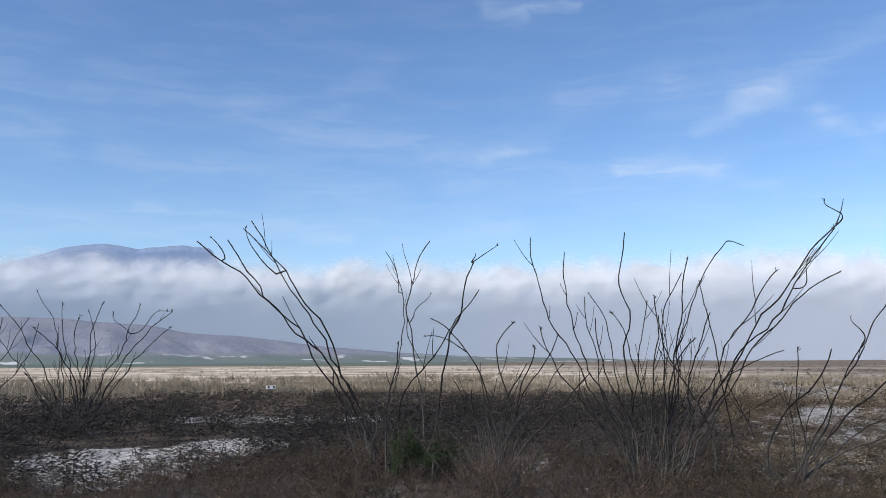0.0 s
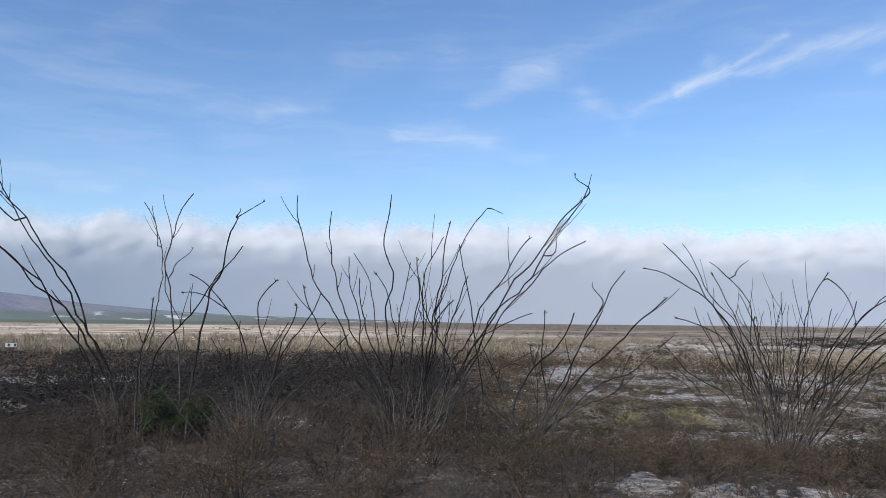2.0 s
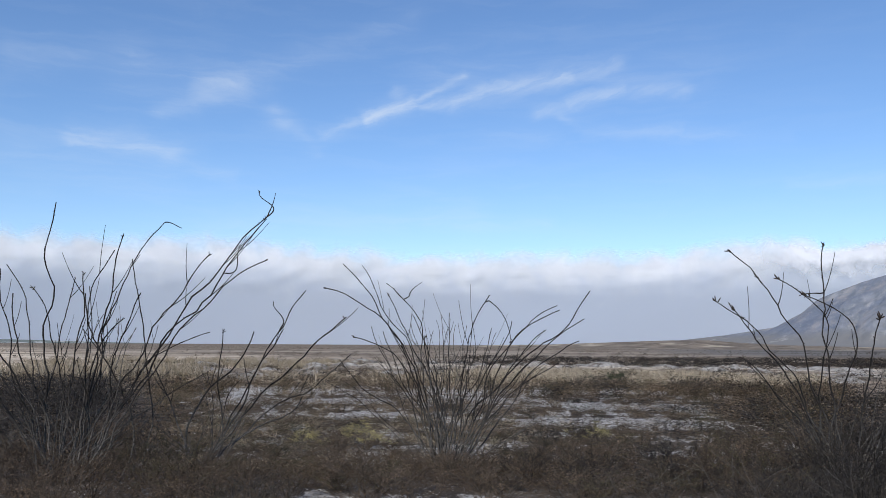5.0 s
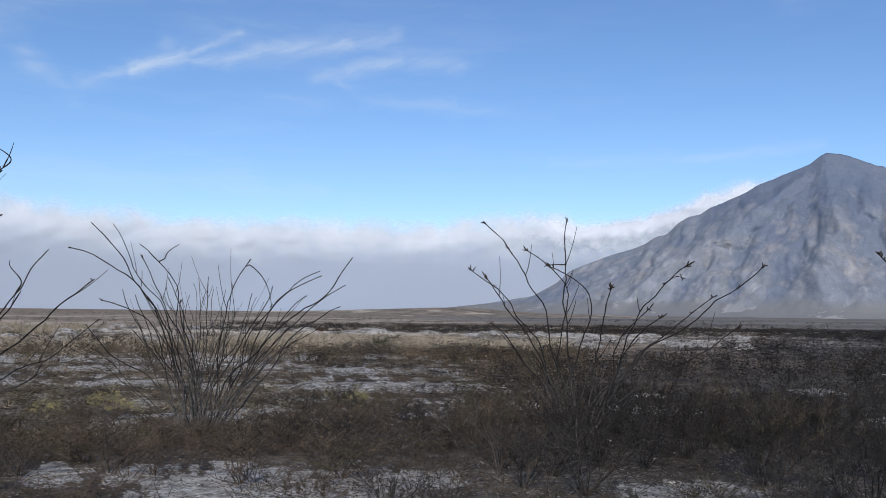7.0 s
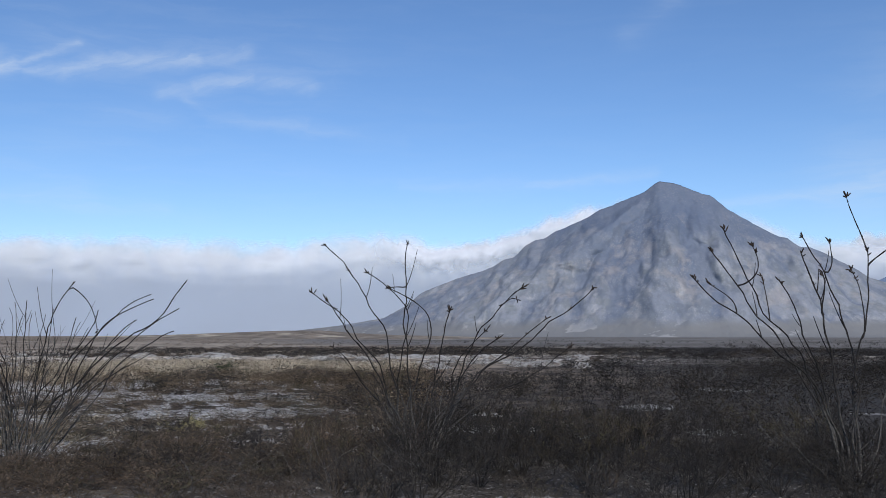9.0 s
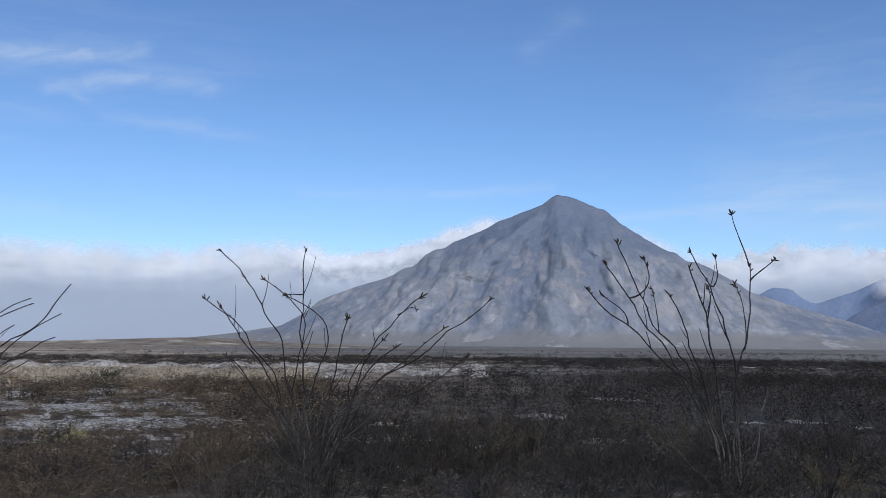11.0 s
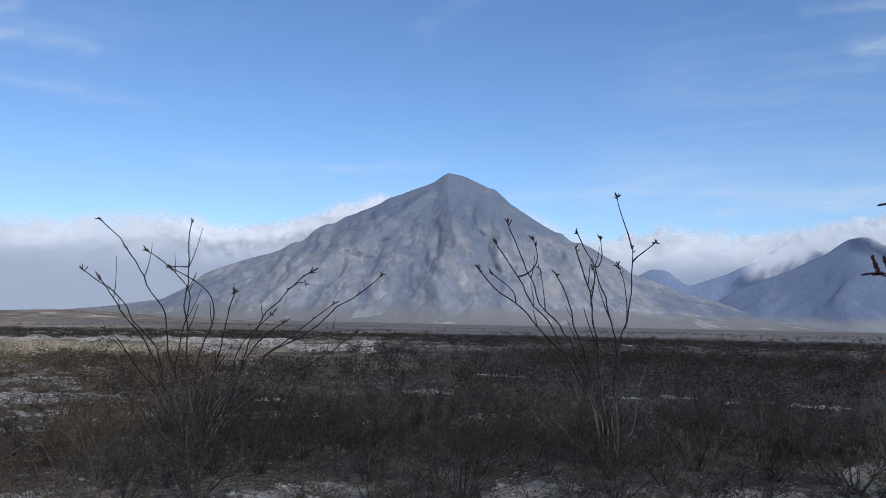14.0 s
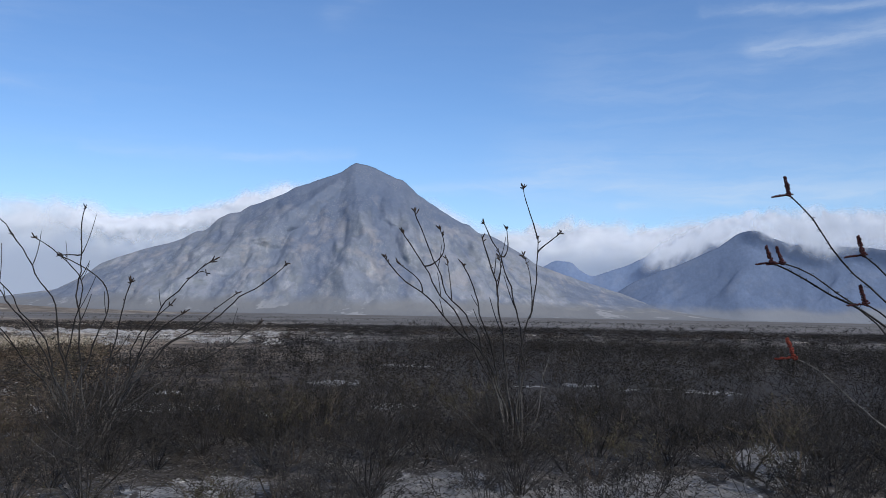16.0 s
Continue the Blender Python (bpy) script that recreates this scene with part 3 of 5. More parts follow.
def bank(heading, far):
    """The low eroded bank of pale soil that runs across the plain, 0 to 1."""
    if not (16 < heading < 114 and 48 < far < 92):
        return 0.0
    crest = float(np.interp(heading, (16, 30, 52, 66, 86, 114), (70, 63, 60, 65, 76, 72))) + 3.5 * noise.noise((heading * 0.22, 0, 5)) + 1.5 * noise.noise((heading * 0.9, 0, 6))
    body = math.exp(-((far - crest) / 3.6) ** 2)
    broken = 0.72 + 0.9 * noise.noise((heading * 0.75, far * 0.10, 12)) + 0.5 * noise.noise((heading * 2.3, far * 0.4, 13))
    return body * min(1.0, max(0.0, broken)) * min(1.0, (heading - 16) / 6) * float(np.interp(heading, (46, 58, 84, 114), (1.0, 0.55, 0.42, 0.45)))


def ground_z(x, y):
    far = math.hypot(x, y)
    low = 0.05 * noise.noise((x * 0.35, y * 0.35, 0)) + 0.10 * noise.noise((x * 0.09, y * 0.09, 3))
    if far > 60:
        low += min((far - 60) / 200, 1.0) * 0.5 * noise.noise((x * 0.012, y * 0.012, 7))
    if 48 < far < 92:
        low += 0.27 * bank(math.degrees(math.atan2(x, y)), far)
    return low * (1 if far < 1200 else max(0.0, 1 - (far - 1200) / 1500))


def build_ground():
    radii = np.concatenate([[0.3], np.geomspace(0.8, 5, 24), np.geomspace(5.12, 36, 100), np.geomspace(37, 84, 56), np.geomspace(87, 4960, 84)])
    angles = np.radians(np.concatenate([np.arange(-40, 118, 0.4), np.arange(118, 320, 2.0)]))
    verts = [(r * math.sin(a), r * math.cos(a), ground_z(r * math.sin(a), r * math.cos(a))) for r in radii for a in angles]
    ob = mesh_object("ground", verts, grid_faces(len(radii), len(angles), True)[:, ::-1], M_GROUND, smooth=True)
    bare = [bareness(math.degrees(a), r) if 4 < r < 36 and a < 2.06 else 0.0 for r in radii for a in angles]
    ob.data.attributes.new("bare", "FLOAT", "POINT").data.foreach_set("value", np.array(bare, dtype=np.float32))
    banks = [bank(math.degrees(a), r) if a < 2.06 else 0.0 for r in radii for a in angles]
    ob.data.attributes.new("bank", "FLOAT", "POINT").data.foreach_set("value", np.array(banks, dtype=np.float32))
    hub = bmesh.new()
    hub.from_mesh(ob.data)
    hub.verts.ensure_lookup_table()
    hub.faces.new([hub.verts[i] for i in range(len(angles))])
    hub.normal_update()
    hub.to_mesh(ob.data)
    hub.free()
    tagged(ob, "flat desert ground of pale limestone gravel, dust and sand", "ground", kind="structure")


build_ground()


# ---- mountains ----
TURN = -0.23      # all far headings below are turned by this

def ridged(x, y, z):
    return 1 - 2 * abs(noise.noise((x, y, z)))


def spurs(x, a):
    """Sharp spurs and gullies that run down the slope and fork into finer ones."""
    total, weight, scale, share = 0.0, 1.0, 1.0, 1.0
    for octave in range(6):
        crest = max(0.0, ridged(x * scale, a * 0.5 * scale, 3.1 * octave)) ** 1.25
        total += crest * weight * share
        weight, scale, share = min(1.0, 0.45 + crest), scale * 2.05, share * 0.58
    return total


def shoulder(lines, h, e, far):
    """How far spurs stand out of a slope at heading h and height e in degrees, in metres, and how near their crest is (0 to 1)."""
    h += 0.9 * noise.noise((h * 0.55, e * 0.5, 1.0)) + 0.3 * noise.noise((h * 1.7, e * 1.5, 5.0))
    out, near = 0.0, 0.0
    for k, (h0, e0, h1, e1, width, size) in enumerate(lines):
        f = (e0 - e) / (e0 - e1)
        if f < 0:
            continue
        centre = h0 + (h1 - h0) * f + 0.35 * noise.noise((f * 3.0, k * 2.7, 8.0))
        w = width * (0.35 + 0.65 * min(f, 1.0))
        d = abs(h - centre) / w
        if d < 1:
            crest = (1 - d) * (1 - 0.25 * (1 - d)) * min(1.0, f * 4) / 0.75
            out, near = max(out, size * 0.9 * far * math.tan(radians(w)) * crest), max(near, crest)
    return out, near


def mountain(name, heading, far, skyline, depth, toe, material, label, ribs, columns=520, rows=190, back=0.3, spur=0.16, dense=0.06, lines=()):
    """A mountain whose crest follows skyline, (heading, height in degrees) pairs, at the given distance; depth: the front slope's reach as a share of the
    crest's height; lines: the main spurs, heading and height of the upper and the lower end, half width and size."""
    fw, rt = bearing(heading, 1), bearing(heading + 90, 1)
    us = [far * math.tan(radians(h + TURN - heading)) for h, _ in skyline]
    tops = [math.hypot(far, u) * math.tan(radians(e)) + 1.65 for u, (_, e) in zip(us, skyline)]
    u_all = np.interp(np.linspace(0, 1, columns), (0, 0.06, 0.94, 1), (us[0], us[0] + dense * (us[-1] - us[0]), us[-1] - dense * (us[-1] - us[0]), us[-1]))
    crest = np.interp(u_all, us, tops)
    crest[1:-1] = 0.25 * crest[:-2] + 0.5 * crest[1:-1] + 0.25 * crest[2:]
    crest += np.array([0.008 * c * noise.fractal((u / 60.0, 4.4, 0.0), 0.8, 2.1, 4) for c, u in zip(crest, u_all)])
    summit = max(tops)
    centre_u = u_all[int(np.argmax(crest))]
    verts, gullies = [], []
    for k in range(rows):
        s = -back + (1 + back) * k / (rows - 1)
        for u, top in zip(u_all, crest):
            reach = depth * (0.45 * summit + 0.55 * max(top, 1))
            a = abs(s) if s >= 0 else abs(s) / back
            fall = max(1 - a, 0.0) ** (1.35 if s >= 0 else 1.0)
            q = centre_u + (u - centre_u) / (1 + 0.55 * a)
            bend = q + 0.22 * ribs * noise.noise((q / ribs * 0.7, a * 2.0, 6.0))
            rib = spurs(bend / ribs, a) - 0.85
            rough = noise.fractal((u / ribs * 2, a * 5, 2.2), 0.9, 2.1, 5)
            body = (4 * a * (1 - a)) ** 1.4 * min(1.0, a / 0.32) if s >= 0 else 0
            h = top * fall + (spur * rib * body + 0.05 * rough * (body + 0.12 * (a > 0.02))) * top * (1 - 0.5 * a)
            v = -s * reach if s >= 0 else -s * 200.0
            near = 0.5
            if lines and s > 0:
                h_deg = heading - TURN + math.degrees(math.atan2(u, far + v))
                stand, near = shoulder(lines, h_deg, math.degrees(math.atan2(top * fall, math.hypot(far + v, u))), far)
                edge = min(1.0, a / 0.08) * min(1.0, max(0.0, 0.93 - a) / 0.3)
                v -= edge * (stand + 21.0 * noise.fractal((u / 95.0, a * 9.0, 7.0), 0.9, 2.1, 4))
            p = fw * (far + v) + rt * u
            verts.append((p.x, p.y, max(h, 0) - toe))
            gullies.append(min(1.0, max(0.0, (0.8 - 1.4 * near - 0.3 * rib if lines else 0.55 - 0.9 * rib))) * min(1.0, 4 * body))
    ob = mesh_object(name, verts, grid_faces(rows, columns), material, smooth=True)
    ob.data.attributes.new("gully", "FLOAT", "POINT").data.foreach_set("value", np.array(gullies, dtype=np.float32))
    tagged(ob, label, "mountain")
    return ob


PEAK_SPURS = (
    (74.2, 9.36, 69.0, 5.72, 2.11, 1.0), (68.9, 6.10, 66.9, -0.17, 1.94, 1.0), (67.2, 7.23, 63.7, 0.01, 1.48, 0.8), (64.8, 5.86, 60.8, -0.37, 1.41, 0.7),
    (75.4, 8.02, 74.5, 4.21, 1.58, 1.0), (74.6, 4.97, 72.6, 0.03, 1.41, 0.9), (74.7, 4.97, 77.5, 0.04, 1.58, 1.0), (76.8, 9.08, 80.8, 0.04, 2.11, 1.0),
    (78.7, 7.80, 83.8, 0.05, 1.76, 0.8), (80.8, 7.13, 86.5, 0.06, 1.58, 0.8), (83.8, 5.57, 89.0, 0.06, 1.41, 0.6), (62.2, 4.13, 58.6, -0.37, 1.27, 0.6),
    (70.3, 4.59, 69.8, -0.05, 1.27, 0.7))
# the peak's bluish cast is haze mixed into its colours
M_PEAK = mountain_material("peak_limestone", (0.246, 0.255, 0.276), (0.196, 0.206, 0.214), (0.41, 0.40, 0.39), (0.108, 0.133, 0.186), 1.0, (0.19, 0.186, 0.178), 70.0, field=(0.30, 0.29, 0.275), high=0.85, gullies=0.62, haze_glow=0.036, relief_strength=0.32, grained=0.03)
# the blue of ranges and mesa is haze put into rock colours
M_RANGE = mountain_material("blue_range_rock", (0.098, 0.128, 0.196), (0.089, 0.116, 0.178), (0.122, 0.150, 0.215), (0.075, 0.100, 0.160), 1.2, (0.17, 0.17, 0.172), 75.0, field=(0.18, 0.18, 0.18), haze_glow=0.085, heading=100.0, relief_strength=0.25, gullies=0.5)
M_RANGE_FAR = mountain_material("hazy_range_rock", (0.12, 0.16, 0.25), (0.11, 0.15, 0.235), (0.14, 0.18, 0.27), (0.10, 0.135, 0.22), 1.2, haze_glow=0.12, heading=97.0, relief_strength=0.2, gullies=0.3)
M_MESA = mountain_material("far_mesa_rock", (0.15, 0.20, 0.31), (0.14, 0.19, 0.30), (0.16, 0.21, 0.32), (0.13, 0.18, 0.29), 1.4, haze_glow=0.22, heading=-21.0, relief_strength=0.2, gullies=0.0)
# hill colours paled and greyed by haze
M_HILL = mountain_material("grey_hill_soil", (0.235, 0.240, 0.275), (0.21, 0.216, 0.25), (0.285, 0.282, 0.305), (0.195, 0.20, 0.235), 0.8, (0.15, 0.175, 0.150), 40.0, haze_glow=0.045, heading=-24.0, relief_strength=0.3, gullies=0.3)

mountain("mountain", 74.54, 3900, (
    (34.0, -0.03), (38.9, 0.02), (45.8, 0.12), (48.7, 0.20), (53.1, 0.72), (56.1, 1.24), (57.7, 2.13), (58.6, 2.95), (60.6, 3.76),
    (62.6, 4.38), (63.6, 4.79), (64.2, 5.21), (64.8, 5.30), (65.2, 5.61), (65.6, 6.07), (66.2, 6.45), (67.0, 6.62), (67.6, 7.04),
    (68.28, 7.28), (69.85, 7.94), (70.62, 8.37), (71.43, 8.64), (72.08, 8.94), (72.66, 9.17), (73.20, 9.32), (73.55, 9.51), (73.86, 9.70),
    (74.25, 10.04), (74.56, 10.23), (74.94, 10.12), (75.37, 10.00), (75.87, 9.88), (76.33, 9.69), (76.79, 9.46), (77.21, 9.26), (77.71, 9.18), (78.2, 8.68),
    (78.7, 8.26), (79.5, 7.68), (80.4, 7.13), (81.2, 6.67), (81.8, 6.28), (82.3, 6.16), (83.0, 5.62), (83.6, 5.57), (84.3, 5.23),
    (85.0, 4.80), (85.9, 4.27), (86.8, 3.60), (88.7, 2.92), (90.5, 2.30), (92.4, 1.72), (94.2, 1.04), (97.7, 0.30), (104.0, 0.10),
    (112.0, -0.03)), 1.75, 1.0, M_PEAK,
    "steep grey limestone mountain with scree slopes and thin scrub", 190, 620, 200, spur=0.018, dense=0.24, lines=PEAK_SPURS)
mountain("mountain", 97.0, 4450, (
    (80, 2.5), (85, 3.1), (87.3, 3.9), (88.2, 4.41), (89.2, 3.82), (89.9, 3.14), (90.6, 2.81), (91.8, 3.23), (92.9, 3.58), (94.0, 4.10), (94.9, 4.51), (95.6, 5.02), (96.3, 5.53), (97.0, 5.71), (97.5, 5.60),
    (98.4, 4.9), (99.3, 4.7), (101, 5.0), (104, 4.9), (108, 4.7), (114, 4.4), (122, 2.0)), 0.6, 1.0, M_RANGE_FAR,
    "mountain range blue-grey with haze, half hidden by low cloud", 420, 200, 60, 0.3)
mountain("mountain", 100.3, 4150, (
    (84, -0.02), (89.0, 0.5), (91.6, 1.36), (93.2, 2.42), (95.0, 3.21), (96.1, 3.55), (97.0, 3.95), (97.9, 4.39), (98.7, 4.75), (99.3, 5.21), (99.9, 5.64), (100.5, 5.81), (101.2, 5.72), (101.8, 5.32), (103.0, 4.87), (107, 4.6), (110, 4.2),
    (118, 2.0), (124, 0.0)), 0.6, 1.0, M_RANGE, "dark mountain blue with haze, with a pointed top under cloud", 380, 200, 70, 0.3)
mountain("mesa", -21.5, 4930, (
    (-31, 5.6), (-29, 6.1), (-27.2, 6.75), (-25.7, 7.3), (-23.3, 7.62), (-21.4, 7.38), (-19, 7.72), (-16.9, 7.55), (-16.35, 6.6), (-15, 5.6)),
    0.1, 1.0, M_MESA, "flat-topped mountain pale blue with haze, showing above the clouds", 500, 120, 30, 0.1)
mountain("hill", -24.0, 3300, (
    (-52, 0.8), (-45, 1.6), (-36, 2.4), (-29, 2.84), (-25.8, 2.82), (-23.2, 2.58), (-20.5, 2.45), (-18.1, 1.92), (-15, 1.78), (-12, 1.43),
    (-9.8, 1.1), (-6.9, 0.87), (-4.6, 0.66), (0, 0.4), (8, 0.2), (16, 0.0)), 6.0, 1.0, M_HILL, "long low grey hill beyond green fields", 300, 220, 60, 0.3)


M_RISE = surface("low_rise_soil", (0.13, 0.105, 0.08), (0.27, 0.22, 0.165), 0.09, fine=0.3, patch=(0.45, 0.385, 0.29), patch_scale=0.028, patch_at=(0.54, 0.64), bump=0.5)
mountain("hill", 49.0, 520, (
    (33, -0.2), (38, 0.02), (42, 0.10), (46, 0.26), (49.5, 0.40), (52, 0.42), (54, 0.26), (57, 0.12), (62, 0.02), (70, -0.2)), 14.0, 0.3, M_RISE,
    "low brown rise of bare soil on the plain", 20, 200, 40, 0.3)


# ---- clouds ----
def cloud(name, far, tops, foot, material, label, puff, columns=420, rows=36, ends=0.0, hang=0.0):
    """A bank of cloud at a distance: tops are (heading, height in degrees) pairs; it billows towards the light."""
    headings = np.linspace(tops[0][0] + TURN, tops[-1][0] + TURN, columns)
    crest = 1.09 * np.interp(headings, [h + TURN for h, _ in tops], [e for _, e in tops])
    feet = np.interp(headings, [h + TURN for h, _ in foot], [e for _, e in foot])
    verts, uvs, fades = [], [], []
    for k in range(rows):
        v = 1.12 * k / (rows - 1)
        for h, top, low in zip(headings, crest, feet):
            e = low + (top - low) * v
            heap = noise.noise((h * 0.33, e * 0.75, far * 0.01)) + 0.55 * noise.noise((h * 0.8, e * 1.5, 4.0)) + 0.28 * noise.noise((h * 1.9, e * 2.9, 9.0))
            lift = max(0.0, (v - 0.5) / 0.5)
            calm = min(1.0, max(0.05, (v - 0.45) / 0.4))
            back = puff * (lift ** 2 * 1.6 - heap * 0.85 * calm - hang * min(1.0, max(0.0, (h + 50) / 40)) * min(v / 0.74, 1.0) + 0.5 * hang * lift ** 2)
            p = bearing(h, far + back)
            verts.append((p.x, p.y, 1.65 + far * math.tan(radians(e))))
            uvs.append((h, v))
            fades.append(min(1.0, (h - headings[0]) / ends, (headings[-1] - h) / ends) if ends else 1.0)
    ob = mesh_object(name, verts, grid_faces(rows, columns), material, smooth=True)
    layer = ob.data.uv_layers.new(name="run")
    index = np.empty(len(ob.data.loops), dtype=np.int32)
    ob.data.loops.foreach_get("vertex_index", index)
    layer.data.foreach_set("uv", np.array(uvs, dtype=np.float32)[index].ravel())
    ob.data.attributes.new("ends", "FLOAT", "POINT").data.foreach_set("value", np.array(fades, dtype=np.float32))
    tagged(ob, label, "cloud", kind="structure")
    return ob


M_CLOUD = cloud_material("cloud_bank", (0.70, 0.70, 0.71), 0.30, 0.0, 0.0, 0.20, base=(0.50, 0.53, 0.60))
M_CLOUD_SPILL = cloud_material("cloud_spill", (0.74, 0.74, 0.75), 0.5, 3.0, 0.6, 0.18, (1.5, 3.4))
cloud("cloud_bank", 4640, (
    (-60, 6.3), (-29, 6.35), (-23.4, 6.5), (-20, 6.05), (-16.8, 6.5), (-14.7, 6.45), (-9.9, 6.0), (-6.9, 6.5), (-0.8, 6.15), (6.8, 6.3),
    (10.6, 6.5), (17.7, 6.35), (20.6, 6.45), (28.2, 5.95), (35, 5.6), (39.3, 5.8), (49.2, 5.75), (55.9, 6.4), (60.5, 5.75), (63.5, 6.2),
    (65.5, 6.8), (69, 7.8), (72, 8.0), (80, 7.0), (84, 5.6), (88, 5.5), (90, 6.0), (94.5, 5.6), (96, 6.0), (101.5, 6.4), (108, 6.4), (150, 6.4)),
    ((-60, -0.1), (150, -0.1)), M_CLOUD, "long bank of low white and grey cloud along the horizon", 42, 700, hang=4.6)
cloud("cloud", 4440, ((54.5, 5.2), (56.0, 6.35), (57.5, 6.1), (59.5, 5.6), (61.5, 5.9), (63.5, 6.2), (65.5, 6.8), (69, 7.8), (72, 8.0), (75, 7.6)),
      ((54.5, 4.2), (58, 3.6), (62, 3.9), (66, 4.6), (75, 5.0)), M_CLOUD_SPILL, "bright white cloud behind the mountain shoulder", 45, 200, 24, 3.0)
cloud("cloud", 4560, ((85.2, 5.19), (86.5, 5.96), (88.8, 6.16), (91.0, 6.01), (92.9, 5.78), (94.0, 5.85), (95.4, 5.54), (97.2, 5.82), (98.6, 5.95)),
      ((85.2, 3.47), (88.0, 3.13), (90.7, 1.65), (92.9, 2.42), (94.7, 3.55), (97.2, 4.65), (98.6, 4.64)), M_CLOUD_SPILL, "lumpy grey and white cloud lying behind a mountain saddle", 30, 160, 28, 1.2)
cloud("cloud", 4320, ((93.6, 3.82), (94.7, 4.49), (96.1, 5.22), (97.4, 5.87), (98.6, 6.22), (99.6, 6.42), (100.7, 6.54), (101.7, 6.52)),
      ((93.6, 2.23), (94.7, 2.35), (96.1, 2.58), (97.4, 3.09), (98.6, 3.67), (99.6, 4.24), (100.6, 4.59), (101.7, 4.21)), M_CLOUD_SPILL, "white cloud streaming between two mountain ridges", 16, 140, 24, 1.2)
cloud("cloud", 4070, ((100.5, 5.91), (101.0, 6.33), (102.0, 6.60), (103.7, 6.48), (105.6, 6.42), (108.0, 6.40), (118, 6.30), (126, 6.20)),
      ((100.5, 5.00), (101.2, 4.84), (102.3, 4.04), (103.6, 3.11), (104.7, 2.61), (106.2, 3.08), (108.0, 3.40), (118, 3.30), (126, 3.30)), M_CLOUD_SPILL, "white cloud rolling over a mountain ridge", 14, 220, 24, 0.8)



# ---- ocotillos ----
def cane_line(foot, lift, reach, rise, bow, sway, lean, rng, count=30):
    """Points along a cane: from (foot, lift) to (reach, rise) in its plane, bent by bow low down and by sway higher up."""
    s = np.linspace(0, 1, count)
    dx, dz = reach - foot, rise - lift
    length = math.hypot(dx, dz)
    nx, nz = dz / length, -dx / length
    b = bow * 13.5 * s * (1 - s) * (2 / 3 - s) + sway * 13.5 * s * (1 - s) * (s - 1 / 3)
    ripple = 0.016 * min(length, 1.5) * np.sin(s * length * 6 + rng.uniform(0, 6)) * (0.3 + s) * (1 - s ** 6)
    ripple = ripple + np.array([0.045 * length * noise.fractal((k * length * 1.6, foot * 9 + reach * 5, rise), 0.7, 2.2, 3) * min(1, 4 * k) * (1 - k ** 8) for k in s]) * (0.5 if length > 1 else 0.3)
    x = foot + dx * s + nx * (b + ripple)
    z = lift + dz * s + nz * (b + ripple)
    y = lean * s ** 1.4 + 0.015 * np.sin(s * length * 6 + rng.uniform(0, 6))
    return np.stack([x, y, z], 1)


def seed_head(tip, way, size, rng, count=5):
    """A loose spray of small pods at a cane's tip."""
    pieces = []
    for k in range(count):
        out = np.array([rng.uniform(-1, 1), rng.uniform(-1, 1), rng.uniform(-0.4, 1)]) * 0.7 + way * rng.uniform(0.1, 1.1)
        out /= np.linalg.norm(out)
        start = tip - way * size * rng.uniform(0, 0.9)
        stretch = size * rng.uniform(0.5, 1.1)
        pieces.append(tube([start, start + out * stretch * 0.3, start + out * stretch * 0.75, start + out * stretch],
                           np.array([0.3, 1.0, 0.9, 0.1]) * size * 0.10, 5))
    return merge(pieces)


def flower_spike(tip, way, size, rng):
    """A ragged spike of small tubular flowers."""
    pieces = []
    for k in range(40):
        t = k / 39
        a = k * 2.4 + rng.uniform(-0.5, 0.5)
        out = np.array([math.cos(a), math.sin(a), rng.uniform(-0.1, 0.6)]) * rng.uniform(0.5, 1.2) * (1 - 0.4 * t)
        start = tip + way * size * (t - 0.1)
        end = start + out * size * 0.13
        pieces.append(tube([start, start * 0.4 + end * 0.6, end, end + out * size * 0.03], np.array([0.4, 0.9, 1.0, 0.3]) * size * 0.055, 5))
    return merge(pieces)


def spray(name, shape, material, cane, label):
    """A head of many tiny pieces at the tip of a cane."""
    tagged(mesh_object(name, *shape, material, cane, label), kind="stuff")


